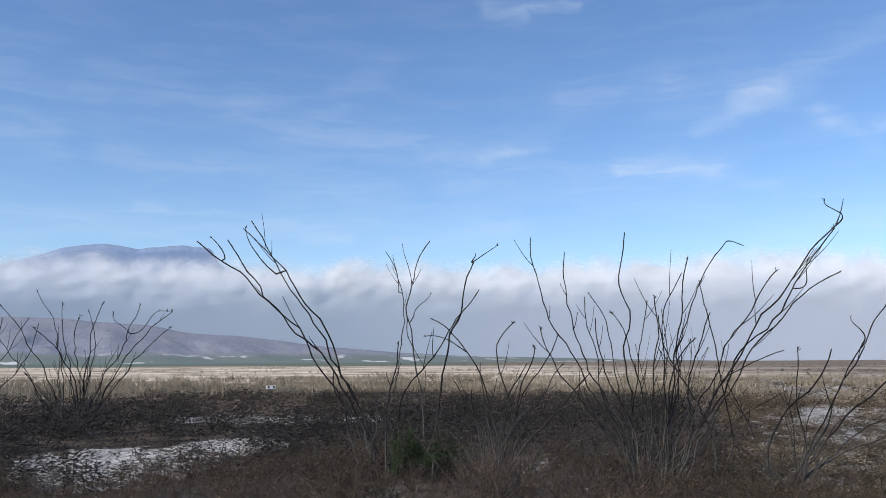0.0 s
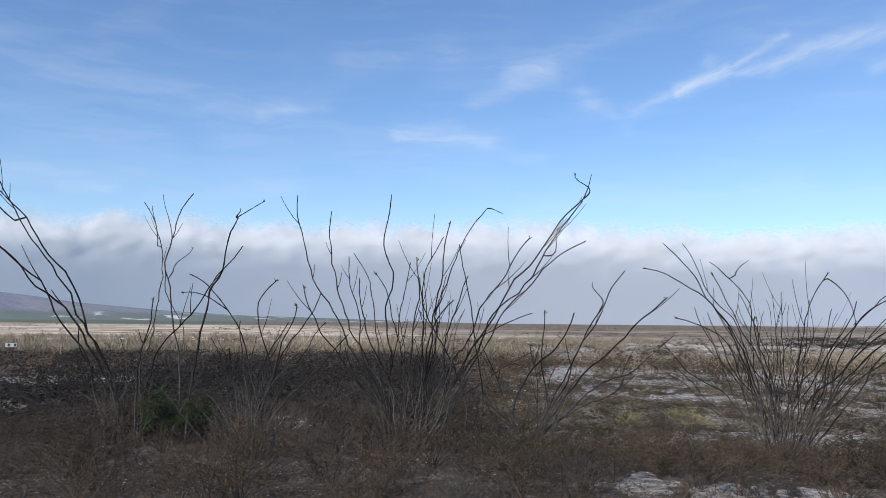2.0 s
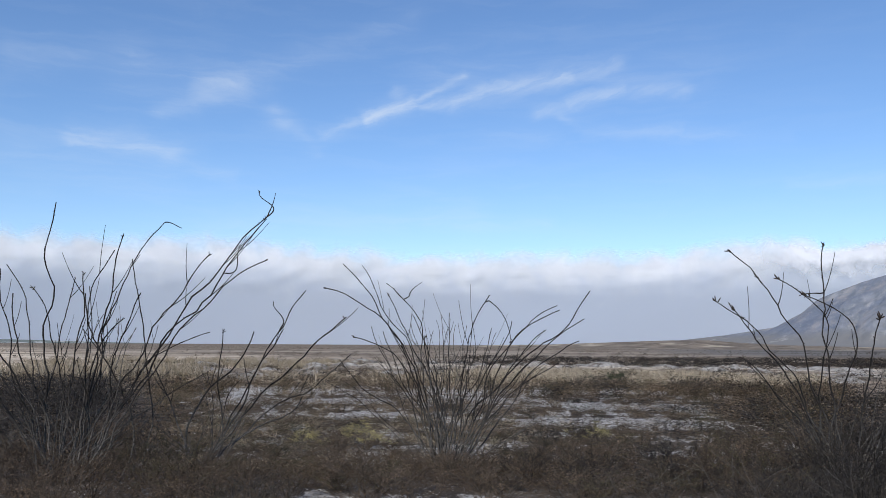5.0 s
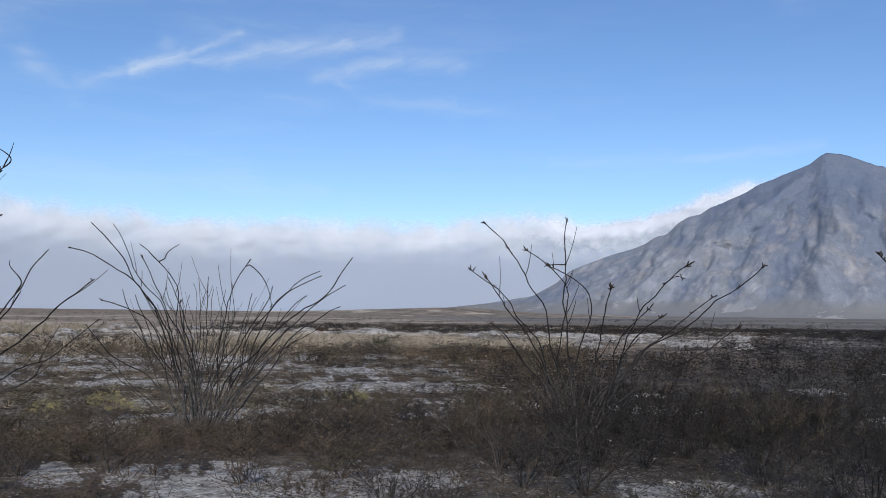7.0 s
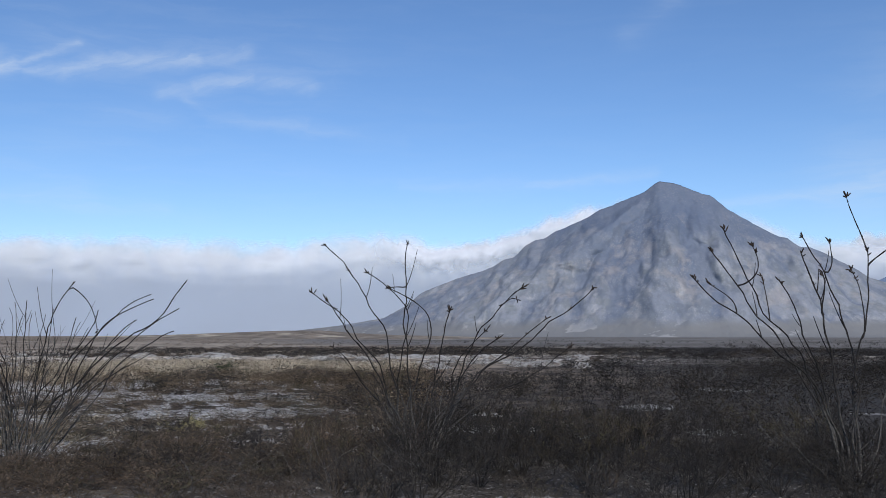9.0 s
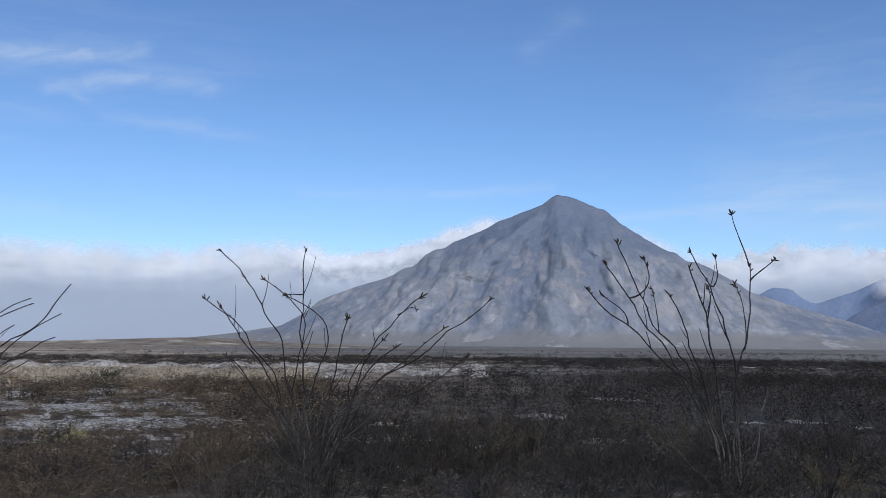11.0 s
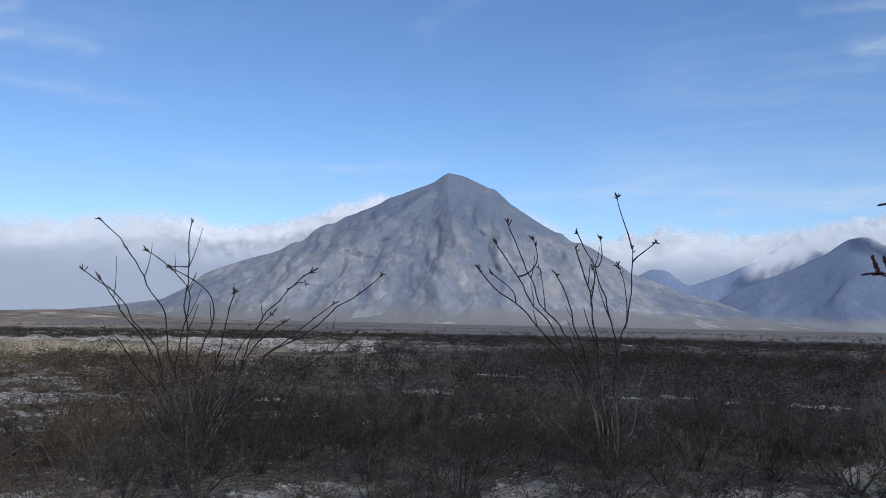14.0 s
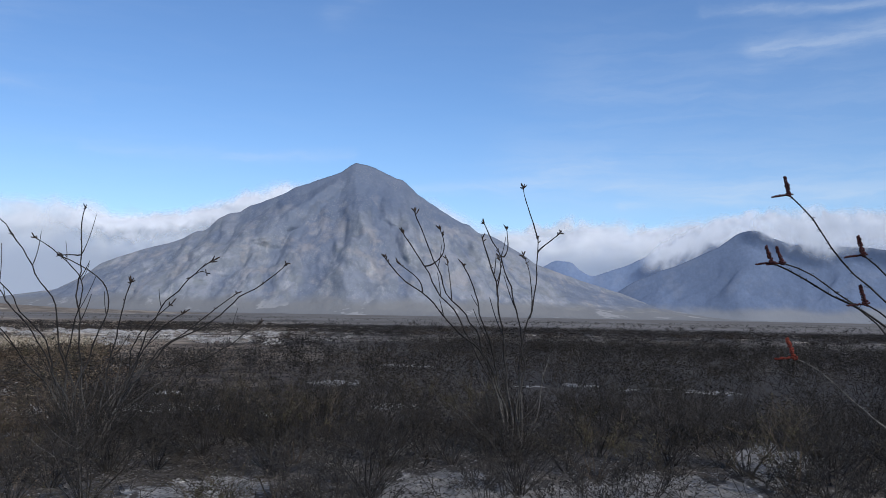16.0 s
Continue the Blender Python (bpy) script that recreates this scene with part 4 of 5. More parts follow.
def ocotillo(at, heading, canes, label, thick=0.017, tips="dry", pale=False, fill=0, fill_height=1.3, lean=0.5, seed=1, crown=0.22):
    """A leafless ocotillo: long thorny canes fanning out from one crown. canes: (foot, lift, reach, rise, bow, sway) each."""
    rng = random.Random(seed)
    base = new("ocotillo")
    base.matrix_world = pose(at[0], at[1], ground_z(at[0], at[1]) - 0.03, 0, 0, -heading)
    tagged(base, label, "ocotillo", "ocotillos")
    every = [(c, False) for c in canes]
    for _ in range(fill):
        foot, reach = rng.uniform(-crown, crown), rng.gauss(0, 0.62)
        every.append(((foot, 0.0, foot + reach, fill_height * rng.uniform(0.55, 1.15) - 0.2 * abs(reach), rng.uniform(-0.08, 0.08), rng.uniform(-0.08, 0.08)), True))
    lines = []
    for (foot, lift, reach, rise, bow, sway), filler in every:
        slant = rng.uniform(-lean, lean)
        line = cane_line(foot, lift, reach, rise, bow, sway, slant, rng)
        branch = lift > 0.25
        if branch and lines:
            # a side shoot starts where the cane that bears it passes
            bearer = min(lines, key=lambda l: np.hypot(*(l[:, [0, 2]] - (foot, lift)).T).min())
            start = bearer[int(np.argmin(np.hypot(*(bearer[:, [0, 2]] - (foot, lift)).T)))]
            line[:, 1] = start[1] + (line[:, 1] - line[0, 1]) * 0.3
            line[0] = start
        elif not branch:
            line[:, 1] += rng.uniform(-0.7, 0.7) * crown
            lines.append(line)
        length = np.linalg.norm(np.diff(line, axis=0), axis=1).sum()
        r = thick * (0.6 if branch else 0.62 if filler else 1.0) * rng.uniform(0.85, 1.15)
        r *= 0.75 if tips == "flower" and rise < 1.6 else 1.0
        s = np.linspace(0, 1, len(line))
        radii = r * (1.16 - 0.60 * s ** 0.8) * (1 + 0.10 * np.sin(s * length * 40))
        pieces = [tube(line, radii, 6)]
        for _ in range(0 if branch or tips == "flower" else rng.choice((0, 1, 1, 2, 2, 3))):
            i = int(rng.uniform(0.5, 0.93) * (len(line) - 1))
            turn = line[i] - line[i - 2]
            turn /= np.linalg.norm(turn)
            side = turn + np.array([rng.choice((-1, 1)) * rng.uniform(0.4, 0.9), rng.uniform(-0.4, 0.4), rng.uniform(-0.1, 0.4)])
            side /= np.linalg.norm(side)
            long = rng.uniform(0.12, 0.38) * min(1.0, length / 2)
            q = np.linspace(0, 1, 7)[:, None]
            shoot = line[i] + side * long * q + np.array([0, 0, 0.25 * long]) * q ** 2 + turn * 0.3 * long * q ** 2
            pieces.append(tube(shoot, radii[i] * np.linspace(0.75, 0.4, 7), 5))
        spines = int(length * (44 if tips == "flower" else 9))
        for k in range(spines):
            i = rng.uniform(0.08, 0.99) * (len(line) - 1)
            p = line[int(i)] + (line[min(int(i) + 1, len(line) - 1)] - line[int(i)]) * (i % 1)
            out = np.array([rng.uniform(-1, 1), rng.uniform(-1, 1), rng.uniform(-0.3, 0.7)])
            out /= np.linalg.norm(out)
            pieces.append(rods([p], [p + out * (0.016 + r * 0.6)], r * 0.34, 0.0008))
        cane = mesh_object("cane", *merge(pieces), M_CANE_PALE if pale or (filler and rng.random() < 0.3) or (tips == "flower" and rise < 1.6) else M_CANE, base, smooth=True)
        way = line[-1] - line[-3]
        way /= np.linalg.norm(way)
        if filler:
            continue
        if tips == "dry":
            spray("seed_head", seed_head(line[-1], way, rng.uniform(0.06, 0.10), rng), M_BUD, cane, "dry dark seed head")
            if rng.random() < 0.5:
                spray("seed_head", seed_head(line[-5], way, rng.uniform(0.04, 0.07), rng, 4), M_BUD, cane, "dry dark seed head")
        elif tips == "flower":
            up = way * 0.4 + np.array([0, 0, 0.9])
            up /= np.linalg.norm(up)
            fresh = rise < 1.6
            petals, words = (M_FLOWER, "red flower spike") if fresh else (M_FLOWER_OLD, "withered dark red flower spike")
            spray("flower", flower_spike(line[-1], up, 0.115, rng), petals, cane, words)
            spray("flower", flower_spike(line[-1], np.sign(reach) * np.array([0.95, 0.2, 0.12]), 0.10, rng), petals, cane, words)
        elif rng.random() < 0.35:
            spray("seed_head", seed_head(line[-1], way, 0.05, rng, 4), M_BUD, cane, "dry dark seed head")
    return base


CANES_LEFT_FAR = (
    (-0.12, 0.0, -1.67, 3.02, 0.16, 0.16), (-0.06, 0.0, -0.95, 3.4, 0.07, 0.21), (-0.02, 0.0, -0.37, 3.11, 0.09, -0.01),
    (-0.0, 0.0, -0.97, 2.53, 0.42, 0.38), (0.06, 0.0, 0.02, 2.78, 0.12, -0.07), (0.12, 0.0, 0.21, 2.95, 0.07, 0.18),
    (0.18, 0.0, 1.33, 3.08, -0.09, -0.01), (1.1, 2.39, 0.74, 2.86, -0.0, -0.06), (0.24, 0.0, 2.09, 2.93, -0.18, -0.23),
    (0.24, 0.0, 2.06, 2.54, -0.12, -0.16), (1.1, 2.39, 1.98, 2.93, 0.05, -0.08), (-0.06, 0.0, 0.52, 3.13, 0.05, -0.07),
    (-0.24, 0.0, -1.65, 2.24, 0.05, 0.1), (-0.18, 0.0, -1.03, 1.46, 0.05, 0.03),
)
ocotillo((-9.14, 19.81), -24.9, CANES_LEFT_FAR, "slender dark ocotillo standing beyond a bare gravel patch", 0.0145, "dry", fill=26, fill_height=1.9, lean=0.6, seed=3)

CANES_EDGE = (
    (0.0, 0.0, 1.11, 2.74, -0.08, -0.1), (0.0, 0.0, 1.33, 2.64, -0.03, 0.15), (0.0, 0.0, 0.58, 2.75, 0.04, 0.04),
    (0.0, 0.0, -0.54, 2.73, 0.07, -0.03), (0.0, 0.0, -1.02, 2.6, -0.07, -0.01),
)
ocotillo((-11.09, 18.79), -30.6, CANES_EDGE, "slender ocotillo with crossing canes in dark scrub", 0.013, "some", fill=0, fill_height=1.3, lean=0.6, seed=4)

CANES_LEAN = (
    (-0.12, 0.0, -2.54, 3.49, 0.4, 0.39), (-2.13, 3.22, -2.35, 3.56, 0.04, 0.03), (0.04, 0.0, -2.11, 3.52, 0.31, 0.14),
    (0.08, 0.0, -1.92, 3.72, 0.29, 0.3), (-1.38, 3.01, -1.87, 3.72, -0.07, -0.09), (0.11, 0.0, -1.75, 3.78, 0.26, 0.14),
    (0.0, 0.0, -0.54, 1.6, 0.1, -0.02),
)
ocotillo((-1.30, 12.28), -6.6, CANES_LEAN, "ocotillo with tall dark canes all leaning one way", 0.0145, "none", fill=4, fill_height=1.3, lean=0.25, seed=5)

CANES_PALE = (
    (-0.17, 0.0, -0.3, 3.67, 0.04, 0.28), (-0.07, 2.92, -0.17, 3.62, 0.03, 0.0), (0.27, 0.0, 0.48, 3.8, -0.01, -0.28),
    (0.16, 3.07, -0.0, 3.77, 0.01, 0.0), (0.2, 2.47, 0.5, 2.91, -0.05, -0.01), (0.1, 2.47, 0.37, 1.18, 0.04, -0.06),
)
ocotillo((-1.04, 14.81), -4.4, CANES_PALE, "pale grey ocotillo with two forked canes", 0.013, "none", pale=True, fill=0, fill_height=1.3, lean=0.25, seed=6)

CANES_DARK = (
    (0.04, 0.0, 0.64, 3.12, -0.11, -0.12), (0.61, 3.11, 1.0, 3.38, -0.0, -0.0), (0.61, 3.11, 0.67, 3.25, 0.0, 0.01),
    (-0.55, 0.0, 0.71, 2.72, -0.32, -0.21), (0.28, 2.1, 0.5, 2.46, -0.0, -0.0), (1.14, 0.0, 0.02, 2.33, 0.17, 0.29),
    (0.56, 1.83, -0.08, 2.07, 0.05, 0.08), (-0.55, 0.0, -0.43, 1.99, -0.1, -0.06),
)
ocotillo((-0.43, 11.85), -2.7, CANES_DARK, "dark ocotillo with a few crooked forked canes", 0.0138, "some", fill=3, fill_height=1.3, lean=0.25, seed=7)

CANES_LOW = (
    (0.0, 0.0, 0.23, 2.18, 0.22, -0.1), (-0.03, 0.0, -0.2, 1.67, 0.05, -0.01), (0.0, 0.0, 0.47, 1.87, -0.08, -0.02),
    (0.03, 0.0, 0.84, 1.66, -0.12, -0.09), (-0.07, 0.0, -0.32, 1.33, 0.0, -0.02), (0.0, 0.0, 0.4, 1.66, -0.1, -0.12),
    (0.03, 0.0, 1.04, 1.52, -0.15, -0.08), (-0.05, 0.0, -0.54, 1.46, 0.09, 0.1), (0.03, 0.0, 0.75, 2.01, -0.2, -0.11),
)
ocotillo((0.46, 10.35), 1.8, CANES_LOW, "low ocotillo with many short bleached canes", 0.0098, "some", fill=22, fill_height=1.3, lean=0.6, seed=8)

CANES_GREAT = (
    (-0.328, 0.0, -1.54, 3.27, 0.03, -0.14), (-0.296, 0.0, -1.11, 3.07, -0.01, -0.15), (-0.272, 0.0, -0.35, 3.35, -0.04, -0.06),
    (-0.104, 0.0, -0.86, 2.58, -0.07, 0.1), (-0.216, 0.0, -0.83, 2.45, -0.07, -0.1), (-0.08, 0.0, 0.0, 2.47, -0.04, 0.01),
    (-0.056, 0.0, 0.33, 2.71, 0.03, -0.14), (-0.024, 0.0, 0.43, 2.96, 0.01, -0.01), (-0.0, 0.0, 0.93, 3.19, -0.15, -0.23),
    (0.93, 3.19, 1.13, 3.11, -0.02, -0.01), (0.736, 0.0, 0.53, 2.63, 0.16, 0.12), (-0.024, 0.0, 1.4, 2.71, -0.1, -0.09),
    (0.024, 0.0, 2.11, 3.24, -0.14, -0.15), (0.056, 0.0, 2.14, 3.24, -0.11, -0.08), (2.11, 3.24, 2.03, 3.57, 0.09, 0.01),
    (2.12, 3.28, 2.21, 3.55, 0.01, 0.01),
)
CANES_GREAT2 = (
    (0.08, 0.0, 2.07, 2.66, -0.11, -0.23), (0.104, 0.0, 1.45, 1.78, -0.24, -0.31), (0.48, 0.0, 0.04, 2.22, 0.28, 0.1),
    (1.59, 2.53, 1.88, 2.91, 0.12, 0.01), (-0.16, 0.0, -0.09, 2.44, -0.16, -0.12), (0.136, 0.0, 0.65, 2.24, 0.02, -0.05),
    (-0.352, 0.0, -1.42, 2.1, 0.11, -0.03), (-0.216, 0.0, -0.77, 2.23, 0.08, -0.03), (0.024, 0.0, 0.47, 1.93, -0.04, -0.18),
    (-0.104, 0.0, -0.55, 2.3, 0.09, 0.17),
)
ocotillo((2.47, 10.61), 12.3, CANES_GREAT + CANES_GREAT2, "big ocotillo with a wide fan of dark wavy canes", 0.0108, "some", fill=34, fill_height=1.8, lean=0.6, seed=9)

CANES_TILT = (
    (-0.08, 0.0, 1.28, 2.42, 0.02, -0.03), (0.94, 1.89, 0.86, 2.27, 0.07, 0.01), (0.0, 0.0, 1.79, 2.05, -0.11, -0.09),
    (0.07, 0.0, 2.01, 1.54, -0.12, -0.03), (0.15, 0.0, 0.19, 1.85, 0.04, -0.0), (-0.11, 0.0, 0.6, 1.85, -0.32, -0.12),
    (-0.15, 0.0, -0.7, 1.43, 0.05, 0.01), (0.22, 0.0, 1.28, 0.95, -0.14, -0.01), (0.01, 0.0, 1.01, 1.89, -0.01, -0.03),
)
ocotillo((4.16, 11.03), 19.6, CANES_TILT, "ocotillo leaning over with forked canes", 0.0122, "some", fill=12, fill_height=1.3, lean=0.6, seed=10)

CANES_FAN = (
    (-0.042, 0.0, -1.14, 2.73, 0.22, 0.14), (-0.05, 0.0, -1.28, 2.66, 0.23, 0.23), (-0.034, 0.0, -0.78, 2.46, 0.03, 0.24),
    (-0.48, 2.28, -0.32, 2.48, -0.03, -0.02), (-0.059, 0.0, -1.52, 2.37, 0.26, 0.43), (-0.029, 0.0, -0.75, 2.31, 0.2, 0.14),
    (-0.004, 0.0, 0.04, 2.1, 0.05, 0.01), (0.013, 0.0, 0.54, 2.28, 0.01, -0.12), (0.52, 2.24, 0.83, 1.71, -0.07, -0.07),
    (0.029, 0.0, 0.81, 1.96, -0.15, -0.03), (0.042, 0.0, 1.46, 2.19, -0.14, -0.27), (0.059, 0.0, 1.49, 2.13, -0.08, -0.27),
    (0.071, 0.0, 1.91, 2.39, -0.25, -0.08), (0.08, 0.0, 1.78, 2.01, -0.16, -0.16), (0.088, 0.0, 1.8, 1.73, -0.05, -0.15),
    (-0.059, 0.0, -1.17, 1.76, 0.08, 0.31),
)
CANES_FAN2 = (
    (-0.088, 0.0, -1.4, 1.47, 0.15, 0.05), (0.05, 0.0, 1.28, 1.86, 0.01, -0.11), (-0.013, 0.0, -0.27, 1.77, 0.12, 0.02),
    (-0.071, 0.0, -1.02, 1.91, 0.08, -0.0), (0.004, 0.0, 0.6, 1.89, -0.09, -0.0), (0.063, 0.0, 1.49, 1.45, -0.17, -0.14),
    (-0.042, 0.0, -0.84, 1.84, 0.11, 0.01), (-0.025, 0.0, -0.44, 2.06, 0.11, 0.12),
)
ocotillo((6.57, 8.92), 35.0, CANES_FAN + CANES_FAN2, "evenly fanned ocotillo with dozens of thin canes", 0.0094, "some", fill=38, fill_height=1.8, lean=0.6, seed=11, crown=0.09)

CANES_SPREAD = (
    (-0.066, 0.0, -0.15, 3.0, -0.01, -0.07), (-0.21, 2.37, -0.43, 2.35, 0.01, 0.01), (0.066, 0.0, -0.43, 2.35, -0.06, 0.43),
    (-0.09, 0.0, -1.27, 2.93, 0.22, 0.28), (-0.108, 0.0, -1.3, 2.22, 0.15, 0.12), (-0.12, 0.0, -1.55, 2.33, 0.22, 0.29),
    (-0.09, 0.0, -0.72, 2.57, 0.02, 0.37), (-0.0, 0.0, 0.44, 2.09, 0.01, -0.03), (0.066, 0.0, 1.41, 2.36, -0.08, -0.21),
    (1.07, 2.11, 1.36, 2.19, -0.01, -0.04), (0.09, 0.0, 2.5, 2.4, -0.3, -0.14), (0.132, 0.0, 1.85, 1.96, -0.21, -0.19),
    (0.108, 0.0, 1.13, 1.69, -0.06, -0.17), (-0.156, 0.0, -1.19, 1.57, 0.12, 0.12), (0.042, 0.0, 0.92, 1.8, -0.02, -0.12),
    (0.156, 0.0, 2.04, 1.57, -0.18, -0.08),
)
ocotillo((10.33, 5.77), 58.2, CANES_SPREAD, "wide-spread ocotillo with seed heads on curving canes", 0.0112, "dry", fill=20, fill_height=1.3, lean=0.6, seed=12, crown=0.13)

CANES_TWIN = (
    (0.17, 0.0, 0.32, 2.65, -0.1, -0.03), (0.32, 2.62, 0.13, 3.25, 0.0, 0.0), (0.32, 2.48, 0.6, 2.72, -0.01, -0.0),
    (0.13, 0.0, -0.38, 2.91, 0.17, 0.21), (-0.11, 2.42, -0.06, 2.83, 0.04, 0.02), (0.03, 0.0, -0.35, 2.6, 0.06, 0.08),
    (-0.17, 1.92, -0.15, 2.39, 0.01, 0.03), (-0.03, 0.0, -1.21, 2.97, 0.18, 0.06), (-0.06, 0.0, -1.34, 2.7, 0.23, 0.14),
    (-0.1, 0.0, -1.5, 2.35, 0.37, 0.25), (-1.01, 2.27, -0.89, 2.75, 0.13, 0.12), (-0.0, 0.0, -0.62, 2.33, 0.08, 0.11),
    (-1.05, 1.92, -1.35, 2.29, 0.07, 0.04), (-0.73, 1.92, -0.82, 2.4, 0.01, 0.01), (0.23, 1.65, 0.14, 2.45, 0.06, 0.05),
)
ocotillo((10.93, 0.58), 85.0, CANES_TWIN, "ocotillo with forked dark canes and seed heads", 0.0122, "dry", fill=6, fill_height=1.3, lean=0.6, seed=13, crown=0.13)

CANES_NEAR = (
    (-0.0, 0.0, -1.22, 2.36, 0.18, 0.14), (-0.0, 0.0, -1.35, 2.00, 0.07, 0.24), (-0.02, 0.0, -1.36, 1.99, 0.25, 0.3),
    (-0.0, 0.0, -0.85, 2.01, -0.19, 0.04), (0.1, 0.0, -1.15, 1.46, 0.09, 0.12), (0.02, 0.0, -0.85, 1.75, -0.05, 0.12),
)
ocotillo((5.03, -2.56), 116.5, CANES_NEAR, "thorny flowering ocotillo close to the path", 0.0080, "flower", fill=0, fill_height=1.3, lean=0.25, seed=14)

for far_heading, far_off, tall, seed in ((68.0, 17.0, 1.35, 31), (74.5, 18.5, 1.45, 32), (94.0, 15.5, 1.5, 33), (103.0, 14.0, 1.5, 34), (-15.5, 19.0, 1.5, 35), (36.5, 24.0, 1.6, 36)):
    spot = bearing(far_heading, far_off)
    ocotillo((spot.x, spot.y), far_heading, (), "small faded ocotillo rising out of dark scrub", 0.0075, "none", False, 9, tall, 0.5, seed)


# ---- shrubs ----
def twig_tree(rng, stems, levels, spread, rise, radius, wild=0.45):
    """Starts, ends and radii of the twigs of a many-stemmed shrub about 1 m high and wide."""
    starts, ends, r0, r1 = [], [], [], []

    def grow(p, way, length, r, level):
        q = p
        bits = 2
        for k in range(bits):
            way2 = way + np.array([rng.gauss(0, wild * 0.5), rng.gauss(0, wild * 0.5), rng.gauss(0.05, wild * 0.3)])
            way2 /= np.linalg.norm(way2)
            e = q + way2 * length / bits
            starts.append(q), ends.append(e), r0.append(r * (1 - 0.25 * k / bits)), r1.append(r * (0.92 - 0.3 * (k + 1) / bits))
            q, way = e, way2
            if level > 0 and (k > 0 or level < levels):
                for _ in range(2 if level > 1 else 3):
                    side = way + np.array([rng.gauss(0, wild * 1.65), rng.gauss(0, wild * 1.65), rng.gauss(0.15, 0.4)])
                    side /= np.linalg.norm(side)
                    grow(q, side, length * rng.uniform(0.42, 0.7), r * 0.55, level - 1)

    for _ in range(stems):
        a, t = rng.uniform(0, 2 * math.pi), abs(rng.gauss(0, spread))
        way = np.array([math.cos(a) * t, math.sin(a) * t, 1.0])
        way /= np.linalg.norm(way)
        grow(np.array([math.cos(a), math.sin(a), 0]) * rng.uniform(0, 0.06) - (0, 0, 0.04), way, rise * rng.uniform(0.45, 0.75), radius, levels)
    return np.array(starts), np.array(ends), np.array(r0), np.array(r1)


def leaf_quads(places, rng, size):
    """Small folded leaves scattered about the places."""
    rs = np.random.RandomState(rng.randrange(10 ** 6))
    n = len(places)
    out = places - np.array((0.0, 0.0, 0.25))
    out = out / (np.linalg.norm(out, axis=1, keepdims=True) + 1e-6) * 1.1 + rs.normal(scale=0.55, size=(n, 3))
    a = np.cross(out, rs.normal(size=(n, 3)))
    a /= np.linalg.norm(a, axis=1, keepdims=True)
    b = np.cross(out, a)
    b /= np.linalg.norm(b, axis=1, keepdims=True)
    length = size * rs.uniform(0.6, 1.4, (n, 1))
    p = places + rs.normal(scale=size * 0.8, size=(n, 3))
    fold = np.cross(a, b) * length * 0.15
    v = np.stack([p, p + a * length * 0.5 + b * length * 0.3 + fold, p + a * length, p + a * length * 0.5 - b * length * 0.3 + fold], 1).reshape(-1, 3)
    return v, np.arange(n * 4).reshape(-1, 4)


def shrub(name, label, twig, leaf, stems, levels, spread, leaves, leaf_size, seed, radius=0.011, wild=0.45):
    """One shrub about 1 m high, made once and then copied."""
    rng = random.Random(seed)
    base = new(name)
    tagged(base, label, "shrub", "desert shrubs")
    s, e, r0, r1 = twig_tree(rng, stems, levels, spread, 1.0, radius, wild)
    high = e[:, 2].max()
    k = 1.0 / high
    mesh_object("brushwood", *rods(s * k, e * k, np.maximum(r0, 0.0022), np.maximum(r1, 0.0013)), twig, base)
    if leaves:
        rs = np.random.RandomState(seed)
        thin = np.where(r0 < radius * 0.6)[0]
        pick = rs.choice(thin, leaves)
        t = rs.uniform(0, 1, (leaves, 1))
        mesh_object("foliage", *leaf_quads((s[pick] * (1 - t) + e[pick] * t) * k, rng, leaf_size), leaf, base)
    return base


KINDS = [
    shrub("tarbush", "low dense tarbush with dry brown leaves", M_TWIG, M_LEAF_BROWN, 17, 2, 0.55, 1000, 0.019, 11, 0.0045, 0.30),
    shrub("tarbush", "low dense tarbush with dry brown leaves", M_TWIG, M_LEAF_BROWN, 17, 2, 0.65, 1000, 0.019, 12, 0.0045, 0.30),
    shrub("creosote_bush", "dark olive creosote bush with tiny leaves", M_TWIG, M_LEAF_OLIVE, 15, 2, 0.55, 1300, 0.019, 13, 0.005, 0.30),
    shrub("thorn_shrub", "bare dark thorny shrub with tangled twigs", M_TWIG, M_LEAF_BROWN, 16, 2, 0.6, 600, 0.018, 14, 0.005, 0.36),
    shrub("thorn_shrub", "bare grey shrub with fine upright twigs", M_TWIG_GREY, None, 20, 2, 0.5, 0, 0, 15, 0.0045, 0.30),
    # kinds coloured darker to stand in for cloud shade
    shrub("creosote_bush", "creosote bush with leaves and twigs darkened for cloud shade", M_TWIG_DARK, M_LEAF_DARK, 15, 2, 0.6, 1300, 0.019, 19, 0.005, 0.30),
    shrub("thorn_shrub", "bare thorny shrub darkened for cloud shade", M_TWIG_DARK, M_LEAF_DARK, 15, 2, 0.6, 600, 0.018, 20, 0.006, 0.36),
    shrub("desert_shrub", "brown shrub of fine upright twigs, darkened for cloud shade", M_TWIG_UMBER, M_LEAF_UMBER, 18, 2, 0.5, 1000, 0.019, 23, 0.0045, 0.26),
    shrub("desert_shrub", "brown shrub of fine upright twigs, darkened for cloud shade", M_TWIG_UMBER, M_LEAF_UMBER, 18, 2, 0.6, 1000, 0.019, 24, 0.0045, 0.28),
]
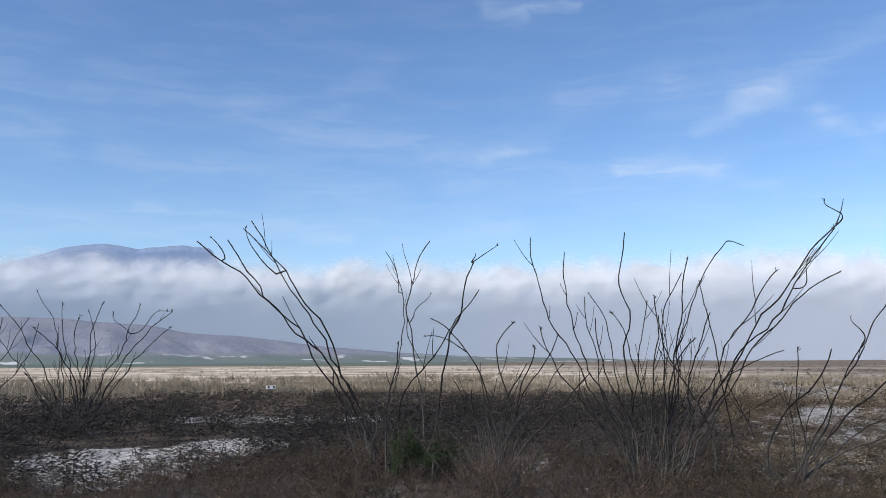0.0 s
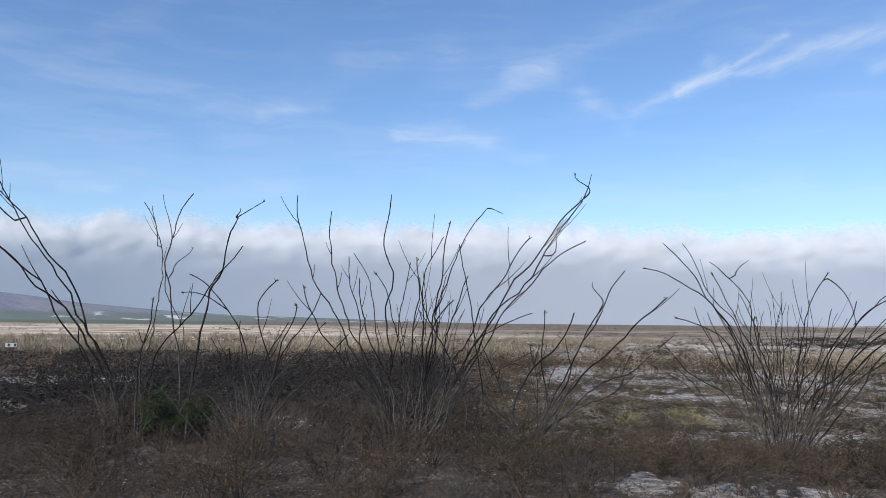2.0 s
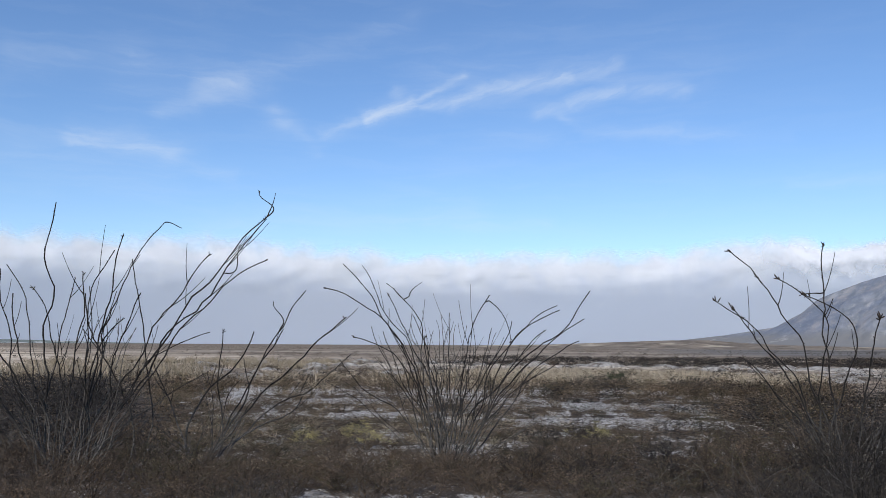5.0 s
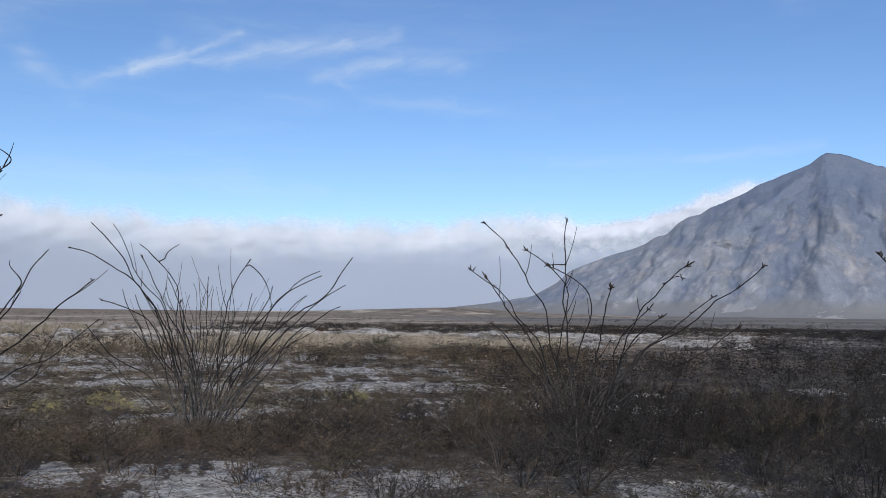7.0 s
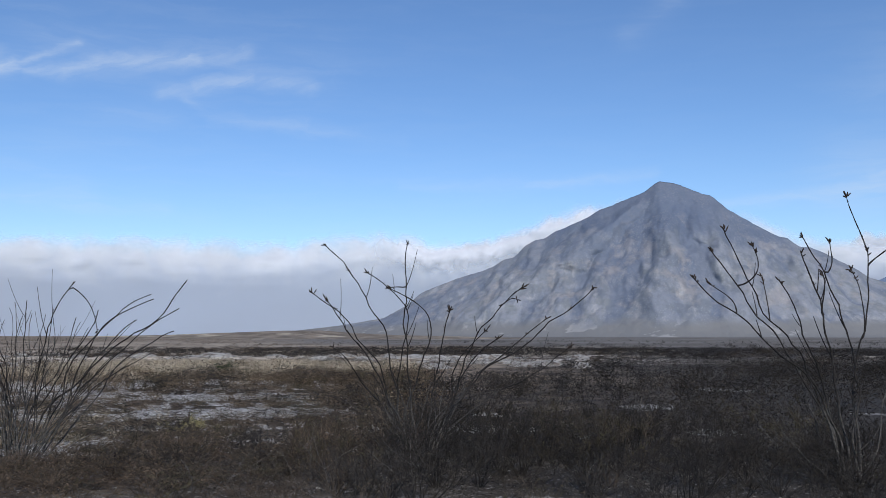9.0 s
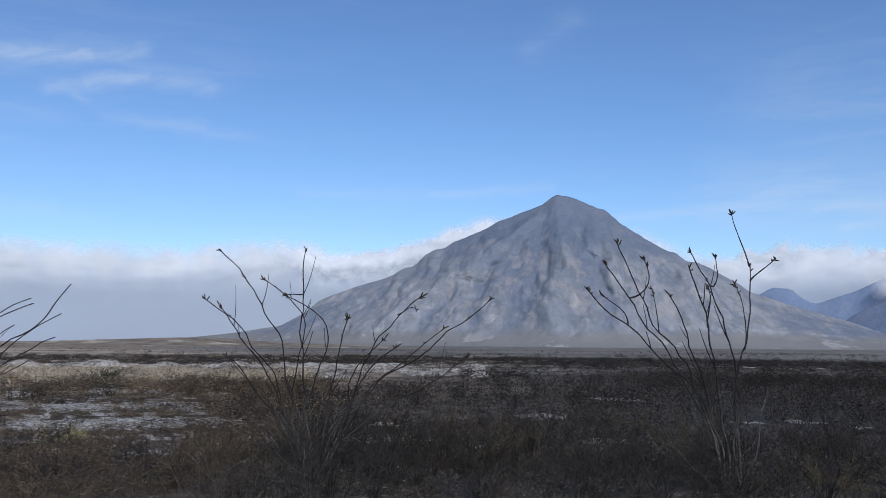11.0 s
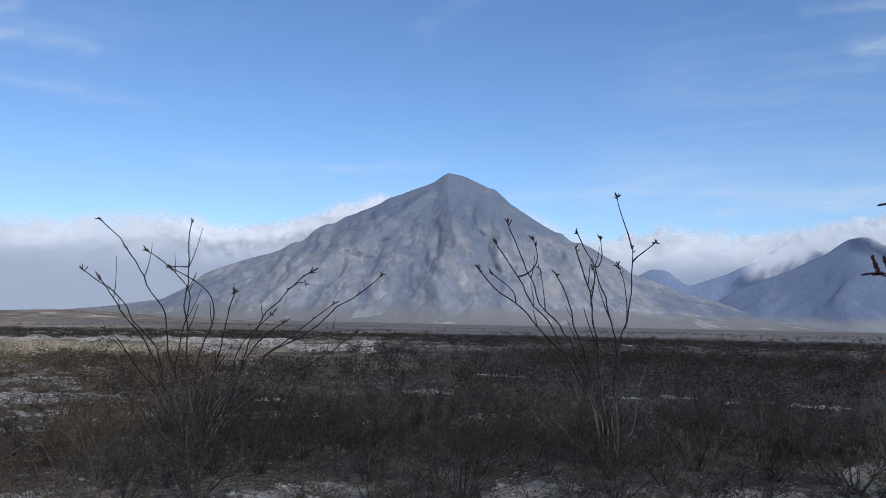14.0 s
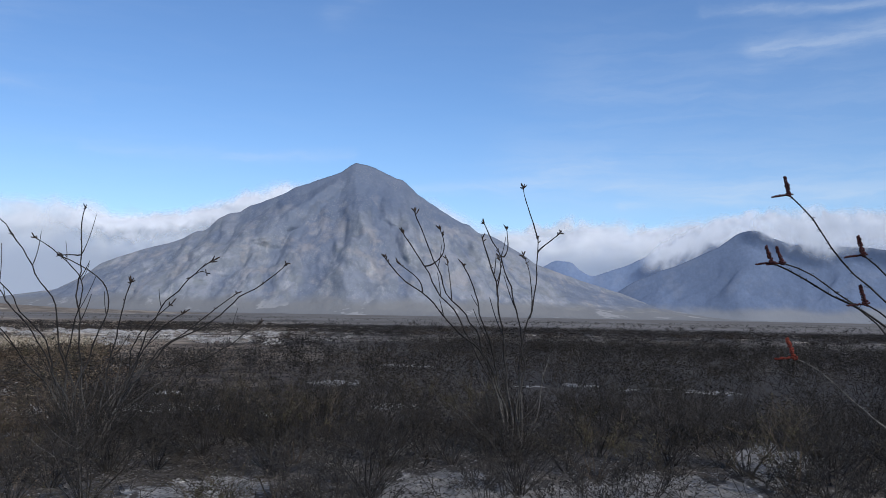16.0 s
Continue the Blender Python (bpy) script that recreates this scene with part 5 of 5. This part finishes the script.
SPECIAL = [
    (shrub("green_bush", "small fresh green bush among dry scrub", M_TWIG, M_LEAF_GREEN, 12, 2, 0.6, 2600, 0.028, 16, 0.008, 0.35), ((-3.1, 11.2, 1.1, 0.86), (-0.6, 11.9, 0.9, 0.74), (46.2, 34.0, 1.2, 0.7))),
    (shrub("yellow_shrub", "rounded yellowed shrub on bare soil", M_TWIG_GREY, M_LEAF_YELLOW, 12, 2, 0.7, 1900, 0.03, 17), ((30.7, 13.8, 0.75, 0.5), (27.0, 14.2, 0.45, 0.36), (45.6, 14.6, 0.7, 0.42))),
    (shrub("dead_shrub", "dead bleached twigs standing in dark scrub", M_TWIG_DEAD, None, 2, 1, 0.8, 0, 0, 18, 0.003), ((57, 7.4, 0.8, 0.75), (62, 7.8, 0.7, 0.7), (55, 8.4, 0.7, 0.8),
     (-16.5, 10.5, 1.2, 0.9), (-7, 10.2, 0.9, 0.9), (48, 7.6, 0.9, 0.6), (24, 10.4, 0.8, 0.7))),
]


def plant_shrubs():
    rng = random.Random(4)
    used = set()

    def stand(kind, heading, far, wide, high):
        p = bearing(heading, far)
        m = pose(p.x, p.y, ground_z(p.x, p.y), 0, 0, rng.uniform(0, 360))
        ob = kind if kind.name not in used else None
        if ob is None:
            ob = copy_thing(kind, m)
        else:
            used.add(kind.name)
            ob.matrix_basis = m
        ob.scale = (wide, wide, high)

    for kind, places in SPECIAL:
        for heading, far, wide, high in places:
            stand(kind, heading, far, wide, high)
    far = 6.1
    while far < 13.6:
        heading = -35.0 + rng.uniform(0, 3)
        step = math.degrees(0.82 / far)
        while heading < 112:
            h, r = heading + rng.uniform(-0.4, 0.4) * step, far + rng.uniform(-0.3, 0.3)
            heading += step
            if in_clearing(h, r) and rng.random() < (0.6 if r < 9.5 and h > 25 else 0.86) or r < 8.6 and h > 26 and rng.random() < 0.55 or r < 8.0 and h < -12 and rng.random() < 0.3:
                continue
            if -6 < h < 3 and 9.5 < r < 12 and rng.random() < 0.6 or 16 < h < 42 and r > 10.8 and rng.random() < 0.72:
                continue
            tall = float(np.interp(h, (-34, -14, -8, 18, 26, 40, 50, 62, 110), (0.44, 0.46, 0.66, 0.64, 0.50, 0.48, 0.62, 0.84, 0.86))) * rng.uniform(0.8, 1.15)
            if r < 8:
                tall *= 0.76
            # darker kinds towards the right, where cloud shade is painted in
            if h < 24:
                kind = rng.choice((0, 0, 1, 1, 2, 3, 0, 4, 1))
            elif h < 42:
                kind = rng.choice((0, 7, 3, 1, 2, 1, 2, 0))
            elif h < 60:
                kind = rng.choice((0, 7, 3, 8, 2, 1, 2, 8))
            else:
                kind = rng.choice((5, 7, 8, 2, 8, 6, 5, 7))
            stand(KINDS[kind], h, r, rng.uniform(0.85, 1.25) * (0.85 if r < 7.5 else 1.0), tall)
        far += 0.74


plant_shrubs()


# ---- scrub, grass and stones past counting ----
def scatter(count, low, high, h0, h1, keep, seed):
    """Places in a ring sector, thinned by keep(heading, far, rng)."""
    rng = random.Random(seed)
    found = []
    tries = 0
    while len(found) < count and tries < count * 12:
        tries += 1
        far = math.exp(rng.uniform(math.log(low), math.log(high))) if high / low > 4 else math.sqrt(rng.uniform(low ** 2, high ** 2))
        heading = rng.uniform(h0, h1)
        if keep(heading, far, rng):
            p = bearing(heading, far)
            found.append((p.x, p.y, ground_z(p.x, p.y)))
    return np.array(found)


def stuff(name, template, places, wide, high, material, label, category, seed):
    rs = np.random.RandomState(seed)
    n = len(places)
    off = np.hypot(places[:, 0], places[:, 1])
    near = np.where(off < 19, 0.72, 1.0)
    stunted = np.interp(np.degrees(np.arctan2(places[:, 0], places[:, 1])), (15, 21, 50, 60), (1.0, 0.5, 0.5, 1.0))
    near = np.where((off > 11.5) & (off < 27), np.minimum(near, 0.9) * stunted, near)
    verts, faces = lay(template, places, rs.uniform(0, 6.28, n), rs.uniform(*wide, n), rs.uniform(*high, n) * near)
    ob = mesh_object(name, verts, faces, material)
    ob.data.attributes.new("tone", "FLOAT", "POINT").data.foreach_set("value", np.repeat(rs.uniform(-0.42, 0.55, n) * np.interp(off, (30, 55), (1.0, 0.45)), len(template[0])).astype(np.float32))
    tagged(ob, label, category, kind="stuff")


def small_shrub(seed, twigs, leaves, leaf_size, radius):
    """A shrub seen from further off: a fan of forked twigs and a loose dome of small leaves."""
    rng = random.Random(seed)
    starts, ends, r0, r1 = [], [], [], []
    for _ in range(twigs // 3):
        a, t = rng.uniform(0, 2 * math.pi), abs(rng.gauss(0, 0.5))
        p = np.array([0.05 * math.cos(a), 0.05 * math.sin(a), -0.05])
        q = p + np.array([math.cos(a) * t, math.sin(a) * t, rng.uniform(0.8, 1.1)]) * rng.uniform(0.4, 0.6)
        starts.append(p), ends.append(q), r0.append(radius), r1.append(radius * 0.6)
        for _ in range(2):
            e = q + np.array([math.cos(a) * t * 0.5 + rng.gauss(0, 0.2), math.sin(a) * t * 0.5 + rng.gauss(0, 0.2), rng.uniform(0.15, 0.45)])
            starts.append(q), ends.append(e), r0.append(radius * 0.6), r1.append(radius * 0.25)
    s, e = np.array(starts), np.array(ends)
    rs = np.random.RandomState(seed)
    pick = rs.choice(len(s), leaves)
    t = rs.uniform(0.2, 1.05, (leaves, 1))
    dome = s[pick] * (1 - t) + e[pick] * t + rs.normal(scale=0.07, size=(leaves, 3))
    dome[:, 2] = np.maximum(dome[:, 2], 0.04)
    return merge([rods(s, e, r0, r1), leaf_quads(dome, rng, leaf_size)])


def tuft(seed, blades, spread):
    rng = random.Random(seed)
    starts, ends = [], []
    for _ in range(blades):
        a, t = rng.uniform(0, 6.28), abs(rng.gauss(0, spread))
        starts.append((0.12 * math.cos(a), 0.12 * math.sin(a), -0.03))
        ends.append((0.12 * math.cos(a) + t * math.cos(a), 0.12 * math.sin(a) + t * math.sin(a), rng.uniform(0.5, 1)))
    s, e = np.array(starts), np.array(ends)
    rs = np.random.RandomState(seed)
    side = np.cross(e - s, rs.normal(size=s.shape))
    side *= 0.016 / (np.linalg.norm(side, axis=1, keepdims=True) + 1e-9)
    return np.stack([s - side, s + side, e + side * 0.3, e - side * 0.3], 1).reshape(-1, 3), np.arange(len(s) * 4).reshape(-1, 4)


def zone(heading, far):
    """Heading and distance with their edges made to wander."""
    x, y = far * math.sin(radians(heading)), far * math.cos(radians(heading))
    return heading + 9 * noise.noise((x * 0.09, y * 0.09, 1.0)), far * (1 + 0.22 * noise.noise((x * 0.05, y * 0.05, 5.0)) + 0.14 * noise.noise((x * 0.23, y * 0.23, 9.0)))


def straw_edge(heading):
    """Where the dark scrub gives way to dry grass."""
    return float(np.interp(heading, (26, 38, 44, 50, 66), (30, 35, 37, 33, 29)))


def dark_here(heading, far, rng):
    if in_clearing(heading, far):
        return rng.random() < 0.16
    patchy = noise.noise((far * 0.13, heading * 0.09, 8.0)) + 0.5 * noise.noise((far * 0.5, heading * 0.5, 2.0))
    heading, far = zone(heading, far)
    if heading < 14:
        return far < 40 or rng.random() < 0.06
    if far > straw_edge(heading) and heading < 80:
        return far < 47 and rng.random() < 0.10
    if heading < 44 and far < 28:
        return rng.random() < 0.16
    return patchy > (-0.3 if heading < 50 else -0.5 if heading < 66 else -9) or rng.random() < 0.2


def straw_left(heading, far, rng):
    if in_clearing(heading, far):
        return False
    heading, far = zone(heading, far)
    return heading < 24 and (43 < far < 60 or (60 < far < 90 and rng.random() < 0.2))


def straw_right(heading, far, rng):
    heading, far = zone(heading, far)
    if 20 < heading < 38:
        return straw_edge(heading) < far < 46 and rng.random() < 0.05
    if 38 <= heading < 80:
        return straw_edge(heading) < far < 46 and rng.random() < (1.0 if heading < 54 else 0.3 if heading < 60 else 0.0)
    return False


def dots_here(heading, far, rng):
    if rng.random() < 0.9 * bank(heading, far):
        return False
    patchy = noise.noise((heading * 0.12, math.log(far) * 5.0, 3.0))
    heading = zone(heading, far)[0]
    if heading < 30:
        return patchy > 0.15 and (far > 90 or rng.random() < 0.3)
    if heading < 80:
        return patchy > 0.08 or 66 < far < 112
    return patchy > -0.25 or far > 66


def low_here(heading, far, rng):
    if in_clearing(heading, far):
        return rng.random() < (0.45 if far < 9 and heading > 30 else 0.08)
    return heading < 45 or far > (9.6 if heading > 60 else 8.8) or rng.random() < 0.12


for k, (material, label, seed) in enumerate(((M_LEAF_BROWN, "low brown dry brush on gravel", 61), (M_LEAF_DARK, "low brush on gravel, darkened for cloud shade", 62))):
    stuff("brush", small_shrub(seed, 15, 70, 0.032, 0.0040), scatter((900, 560)[k], 4.8, 13.5, (-36, 44)[k], (54, 114)[k], low_here, seed), (0.7, 1.25), (0.30, 0.58), material, label, "brush", seed)
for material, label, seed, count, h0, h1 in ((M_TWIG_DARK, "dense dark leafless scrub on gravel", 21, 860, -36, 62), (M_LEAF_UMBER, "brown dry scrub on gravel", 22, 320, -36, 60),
                                             (M_TWIG, "grey bare scrub on gravel", 23, 150, -36, 80), (M_LEAF_UMBER, "dense brown scrub darkened for cloud shade", 24, 700, 50, 114), (M_LEAF_DARK, "dense scrub darkened for cloud shade", 25, 640, 42, 114)):
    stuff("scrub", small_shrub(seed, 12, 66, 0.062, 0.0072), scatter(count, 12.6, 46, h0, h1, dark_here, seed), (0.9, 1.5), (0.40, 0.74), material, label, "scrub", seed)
for material, label, seed, count, h0, h1, wide, high in ((M_SCRUB, "small brown scrub dotted over the pale plain", 31, 1300, -36, 66, (0.5, 1.2), (0.3, 0.6)),
                                                        (M_SCRUB_DARK, "far scrub covering the plain, darkened for cloud shade", 32, 1500, 60, 114, (0.9, 1.9), (0.34, 0.62))):
    stuff("scrub", small_shrub(seed, 6, 46, 0.105, 0.011), scatter(count, 40, 420, h0, h1, dots_here, seed), wide, high, material, label, "scrub", seed)
stuff("scrub", small_shrub(33, 6, 70, 0.10, 0.011), scatter(950, 64, 112, 36, 114, lambda h, r, g: zone(h, r)[1] > 62 and g.random() > 2.0 * bank(h, r), 33), (1.4, 2.8), (0.32, 0.6), M_SCRUB_DARK, "dark belt of scrub far across the plain", "scrub", 33)
stuff("scrub", small_shrub(26, 12, 72, 0.060, 0.0072), scatter(560, 12.0, 28, -36, 15, lambda h, r, g: not in_clearing(h, r) or g.random() < 0.15, 26), (0.9, 1.6), (0.50, 0.95), M_LEAF_UMBER, "dense dark brown scrub on stony ground", "scrub", 26)
for k, seed in enumerate((41, 42)):
    stuff("dry_grass", tuft(seed, 18, 0.3), scatter(1500, 32, 92, -36, 40, straw_left, seed), (0.8, 1.6), (0.32, 0.62), M_STRAW, "pale straw-coloured dry grass", "grass", seed)
stuff("dry_grass", tuft(44, 16, 0.4), scatter(1900, 22, 66, 16, 80, straw_right, 44), (0.9, 1.8), (0.28, 0.52), M_STRAW_DULL, "dull brown dry grass between scrub", "grass", 44)


stuff("scrub", small_shrub(34, 6, 44, 0.10, 0.012), scatter(1300, 47, 78, 14, 100, lambda h, r, g: noise.noise((h * 0.35, r * 0.3, 4.0)) > 0.02 and g.random() > 0.7 * bank(h, r), 34), (0.6, 1.4), (0.18, 0.34), M_SCRUB, "brown clumps of scrub on pale soil", "scrub", 34)


def clump_here(heading, far, rng):
    if in_clearing(heading, far):
        return rng.random() < 0.16
    return noise.noise((heading * 0.45, far * 0.5, 3.0)) > -0.28 or rng.random() < 0.2


for material, label, seed, count in ((M_LEAF_TAN, "low tan clumps of scrub on chalky soil", 35, 560), (M_LEAF_BROWN, "low brown clumps of scrub on chalky soil", 36, 560), (M_LEAF_OLIVE, "low olive clumps of scrub on chalky soil", 37, 260)):
    stuff("scrub", small_shrub(seed, 9, 100, 0.062, 0.006), scatter(count, 12.5, 33, 17, 60, clump_here, seed), (0.6, 1.25), (0.34, 0.62), material, label, "scrub", seed)


def mound(wide, deep, high, seed):
    """A low uneven heap of pale soil."""
    rings, sides = 8, 20
    verts = []
    for k in range(rings):
        a = k / (rings - 1)
        for j in range(sides):
            t = 2 * math.pi * j / sides
            edge = 1 + 0.6 * noise.noise((math.cos(t) * 1.5, math.sin(t) * 1.5, seed * 1.7)) + 0.25 * noise.noise((math.cos(t) * 5, math.sin(t) * 5, seed * 1.7))
            r = max(a, 0.02) * edge
            lump = 0.18 * noise.fractal((r * math.cos(t) * 2.2, r * math.sin(t) * 2.2, seed * 0.9), 0.9, 2.1, 2)
            verts.append((wide * r * math.cos(t), deep * r * math.sin(t), high * ((1 - a * a) * (1 + lump) + 0.3 * lump * (1 - a)) - 0.05 * a))
    return np.array(verts), grid_faces(rings, sides, True)


M_SOIL = surface("pale_crumbly_soil", (0.22, 0.205, 0.185), (0.46, 0.44, 0.405), 3.5, fine=9, bump=0.6, patch=(0.16, 0.13, 0.105), patch_scale=1.3, patch_at=(0.52, 0.66), vary=0.15)


def heap(heading, far, wide, deep, high, seed):
    p = bearing(heading, far)
    ob = mesh_object("soil_mound", *mound(wide, deep, high, seed), M_SOIL, smooth=True)
    ob.matrix_world = pose(p.x, p.y, ground_z(p.x, p.y) - 0.02, 0, 0, -heading)
    tagged(ob, "low mound of pale crumbly soil among dark scrub", "mound", "soil mounds")


for k, (heading, far, wide, high) in enumerate(((-18.6, 26, 0.5, 0.40), (-16.4, 26.5, 0.8, 0.5), (-14.2, 25.5, 0.5, 0.45), (-11.0, 25, 0.7, 0.55), (-9.3, 25, 0.65, 0.55), (-6.6, 25.5, 0.4, 0.45))):
    heap(heading, far, wide * 0.7, wide * 0.45, high * 0.36, k + 1)


def far_heaps():
    rng = random.Random(77)
    pieces = []
    for k in range(100):
        heading, far = rng.uniform(18, 70), rng.uniform(44, 66)
        if heading < 40:
            far = rng.uniform(40, 90)
        p = bearing(heading, far)
        wide = rng.uniform(0.4, 1.5)
        v, f = mound(wide, wide * rng.uniform(0.5, 0.9), rng.uniform(0.15, 0.36), 100 + k)
        turn = np.array(Matrix.Rotation(radians(-heading), 3, "Z"))
        pieces.append((v @ turn.T + np.array((p.x, p.y, ground_z(p.x, p.y) - 0.03)), f))
    tagged(mesh_object("pale_soil", *merge(pieces), M_SOIL, smooth=True), "pale bare soil banks scattered over the plain", "soil", kind="stuff")


far_heaps()


stuff("dry_grass", tuft(43, 18, 0.35), scatter(240, 11.5, 20, 20, 44, lambda h, r, g: not in_clearing(h, r) or g.random() < 0.2, 43), (0.5, 1.0), (0.18, 0.32), M_STRAW_DULL, "yellowish dry grass tufts on gravel", "grass", 43)


for material, label, seed in ((M_LEAF_OLIVE, "low olive brush between dry grass", 63), (M_LEAF_BROWN, "low brown brush between dry grass", 64)):
    stuff("brush", small_shrub(seed, 24, 84, 0.038, 0.005), scatter(190, 9.8, 19.5, 18, 44, lambda h, r, g: not in_clearing(h, r) or g.random() < 0.3, seed), (0.6, 1.1), (0.26, 0.46), material, label, "brush", seed)


def tan_here(heading, far, rng):
    if in_clearing(heading, far):
        return rng.random() < 0.10
    heading, far = zone(heading, far)
    return (17 < heading < 41 and far < 47) or (heading < 60 and straw_edge(heading) < far < 50) or (heading < 17 and 40 < far < 56)


for material, label, seed, low, high, count in ((M_LEAF_TAN, "low tan brush on the plain", 65, 11, 62, 1000), (M_LEAF_BROWN, "low brown brush on the plain", 66, 17, 62, 300)):
    stuff("brush", small_shrub(seed, 12, 48, 0.055, 0.010), scatter(count, low, high, -20, 62, tan_here, seed), (0.6, 1.3), (0.26, 0.46), material, label, "brush", seed)


def rubble():
    rng = random.Random(51)
    rs = np.random.RandomState(51)
    shape = bmesh.new()
    bmesh.ops.create_icosphere(shape, subdivisions=1, radius=0.5)
    for v in shape.verts:
        v.co *= rng.uniform(0.7, 1.2)
        v.co.z *= 0.6
    shape.verts.ensure_lookup_table()
    template = np.array([v.co[:] for v in shape.verts]), np.array([[v.index for v in f.verts] for f in shape.faces])
    shape.free()
    places = scatter(5000, 5.5, 15, -36, 114, lambda h, r, g: in_clearing(h, r) or g.random() < 0.12, 51)
    n = len(places)
    size = np.exp(rs.normal(math.log(0.015), 0.6, n))
    verts, faces = lay(template, places, rs.uniform(0, 6.28, n), size, size)
    tagged(mesh_object("stones", verts, faces, M_STONE), "loose pale limestone rubble on the gravel", "stones", kind="stuff")


rubble()


def board_on_post():
    """A small weathered board on a thin post, standing in the dry grass."""
    spot = bearing(-12.95, 36.0)
    base = new("sign_board")
    base.matrix_world = pose(spot.x, spot.y, ground_z(spot.x, spot.y), 0, 0, 13.2)
    tagged(base, "small white weathered board with dark marks on a thin post", "sign")

    def box(name, material, wide, deep, high, x, y, z, label=""):
        bm = bmesh.new()
        bmesh.ops.create_cube(bm, size=1.0, matrix=Matrix.Translation((x, y, z)) @ Matrix.Diagonal((wide, deep, high, 1)))
        bmesh.ops.bevel(bm, geom=bm.edges[:], offset=min(wide, deep, high) * 0.2, segments=2, affect="EDGES")
        mesh = bpy.data.meshes.new(name)
        bm.to_mesh(mesh)
        bm.free()
        mesh.materials.append(material)
        ob = new(name, mesh)
        ob.parent = base
        if label:
            tagged(ob, label)

    box("post", M_TWIG, 0.035, 0.035, 0.78, 0.06, 0.03, 0.36)
    box("board", M_BOARD, 0.40, 0.025, 0.15, 0.0, 0.0, 0.64, "white board with flaking paint")
    for x in (-0.08, 0.13):
        box("mark", M_TWIG_DARK, 0.07, 0.012, 0.09, x, -0.018, 0.65, "dark mark")


M_BOARD = surface("flaking_white_paint", (0.55, 0.54, 0.52), (0.80, 0.79, 0.77), 14, patch=(0.30, 0.27, 0.24), patch_scale=9, patch_at=(0.60, 0.70))
board_on_post()
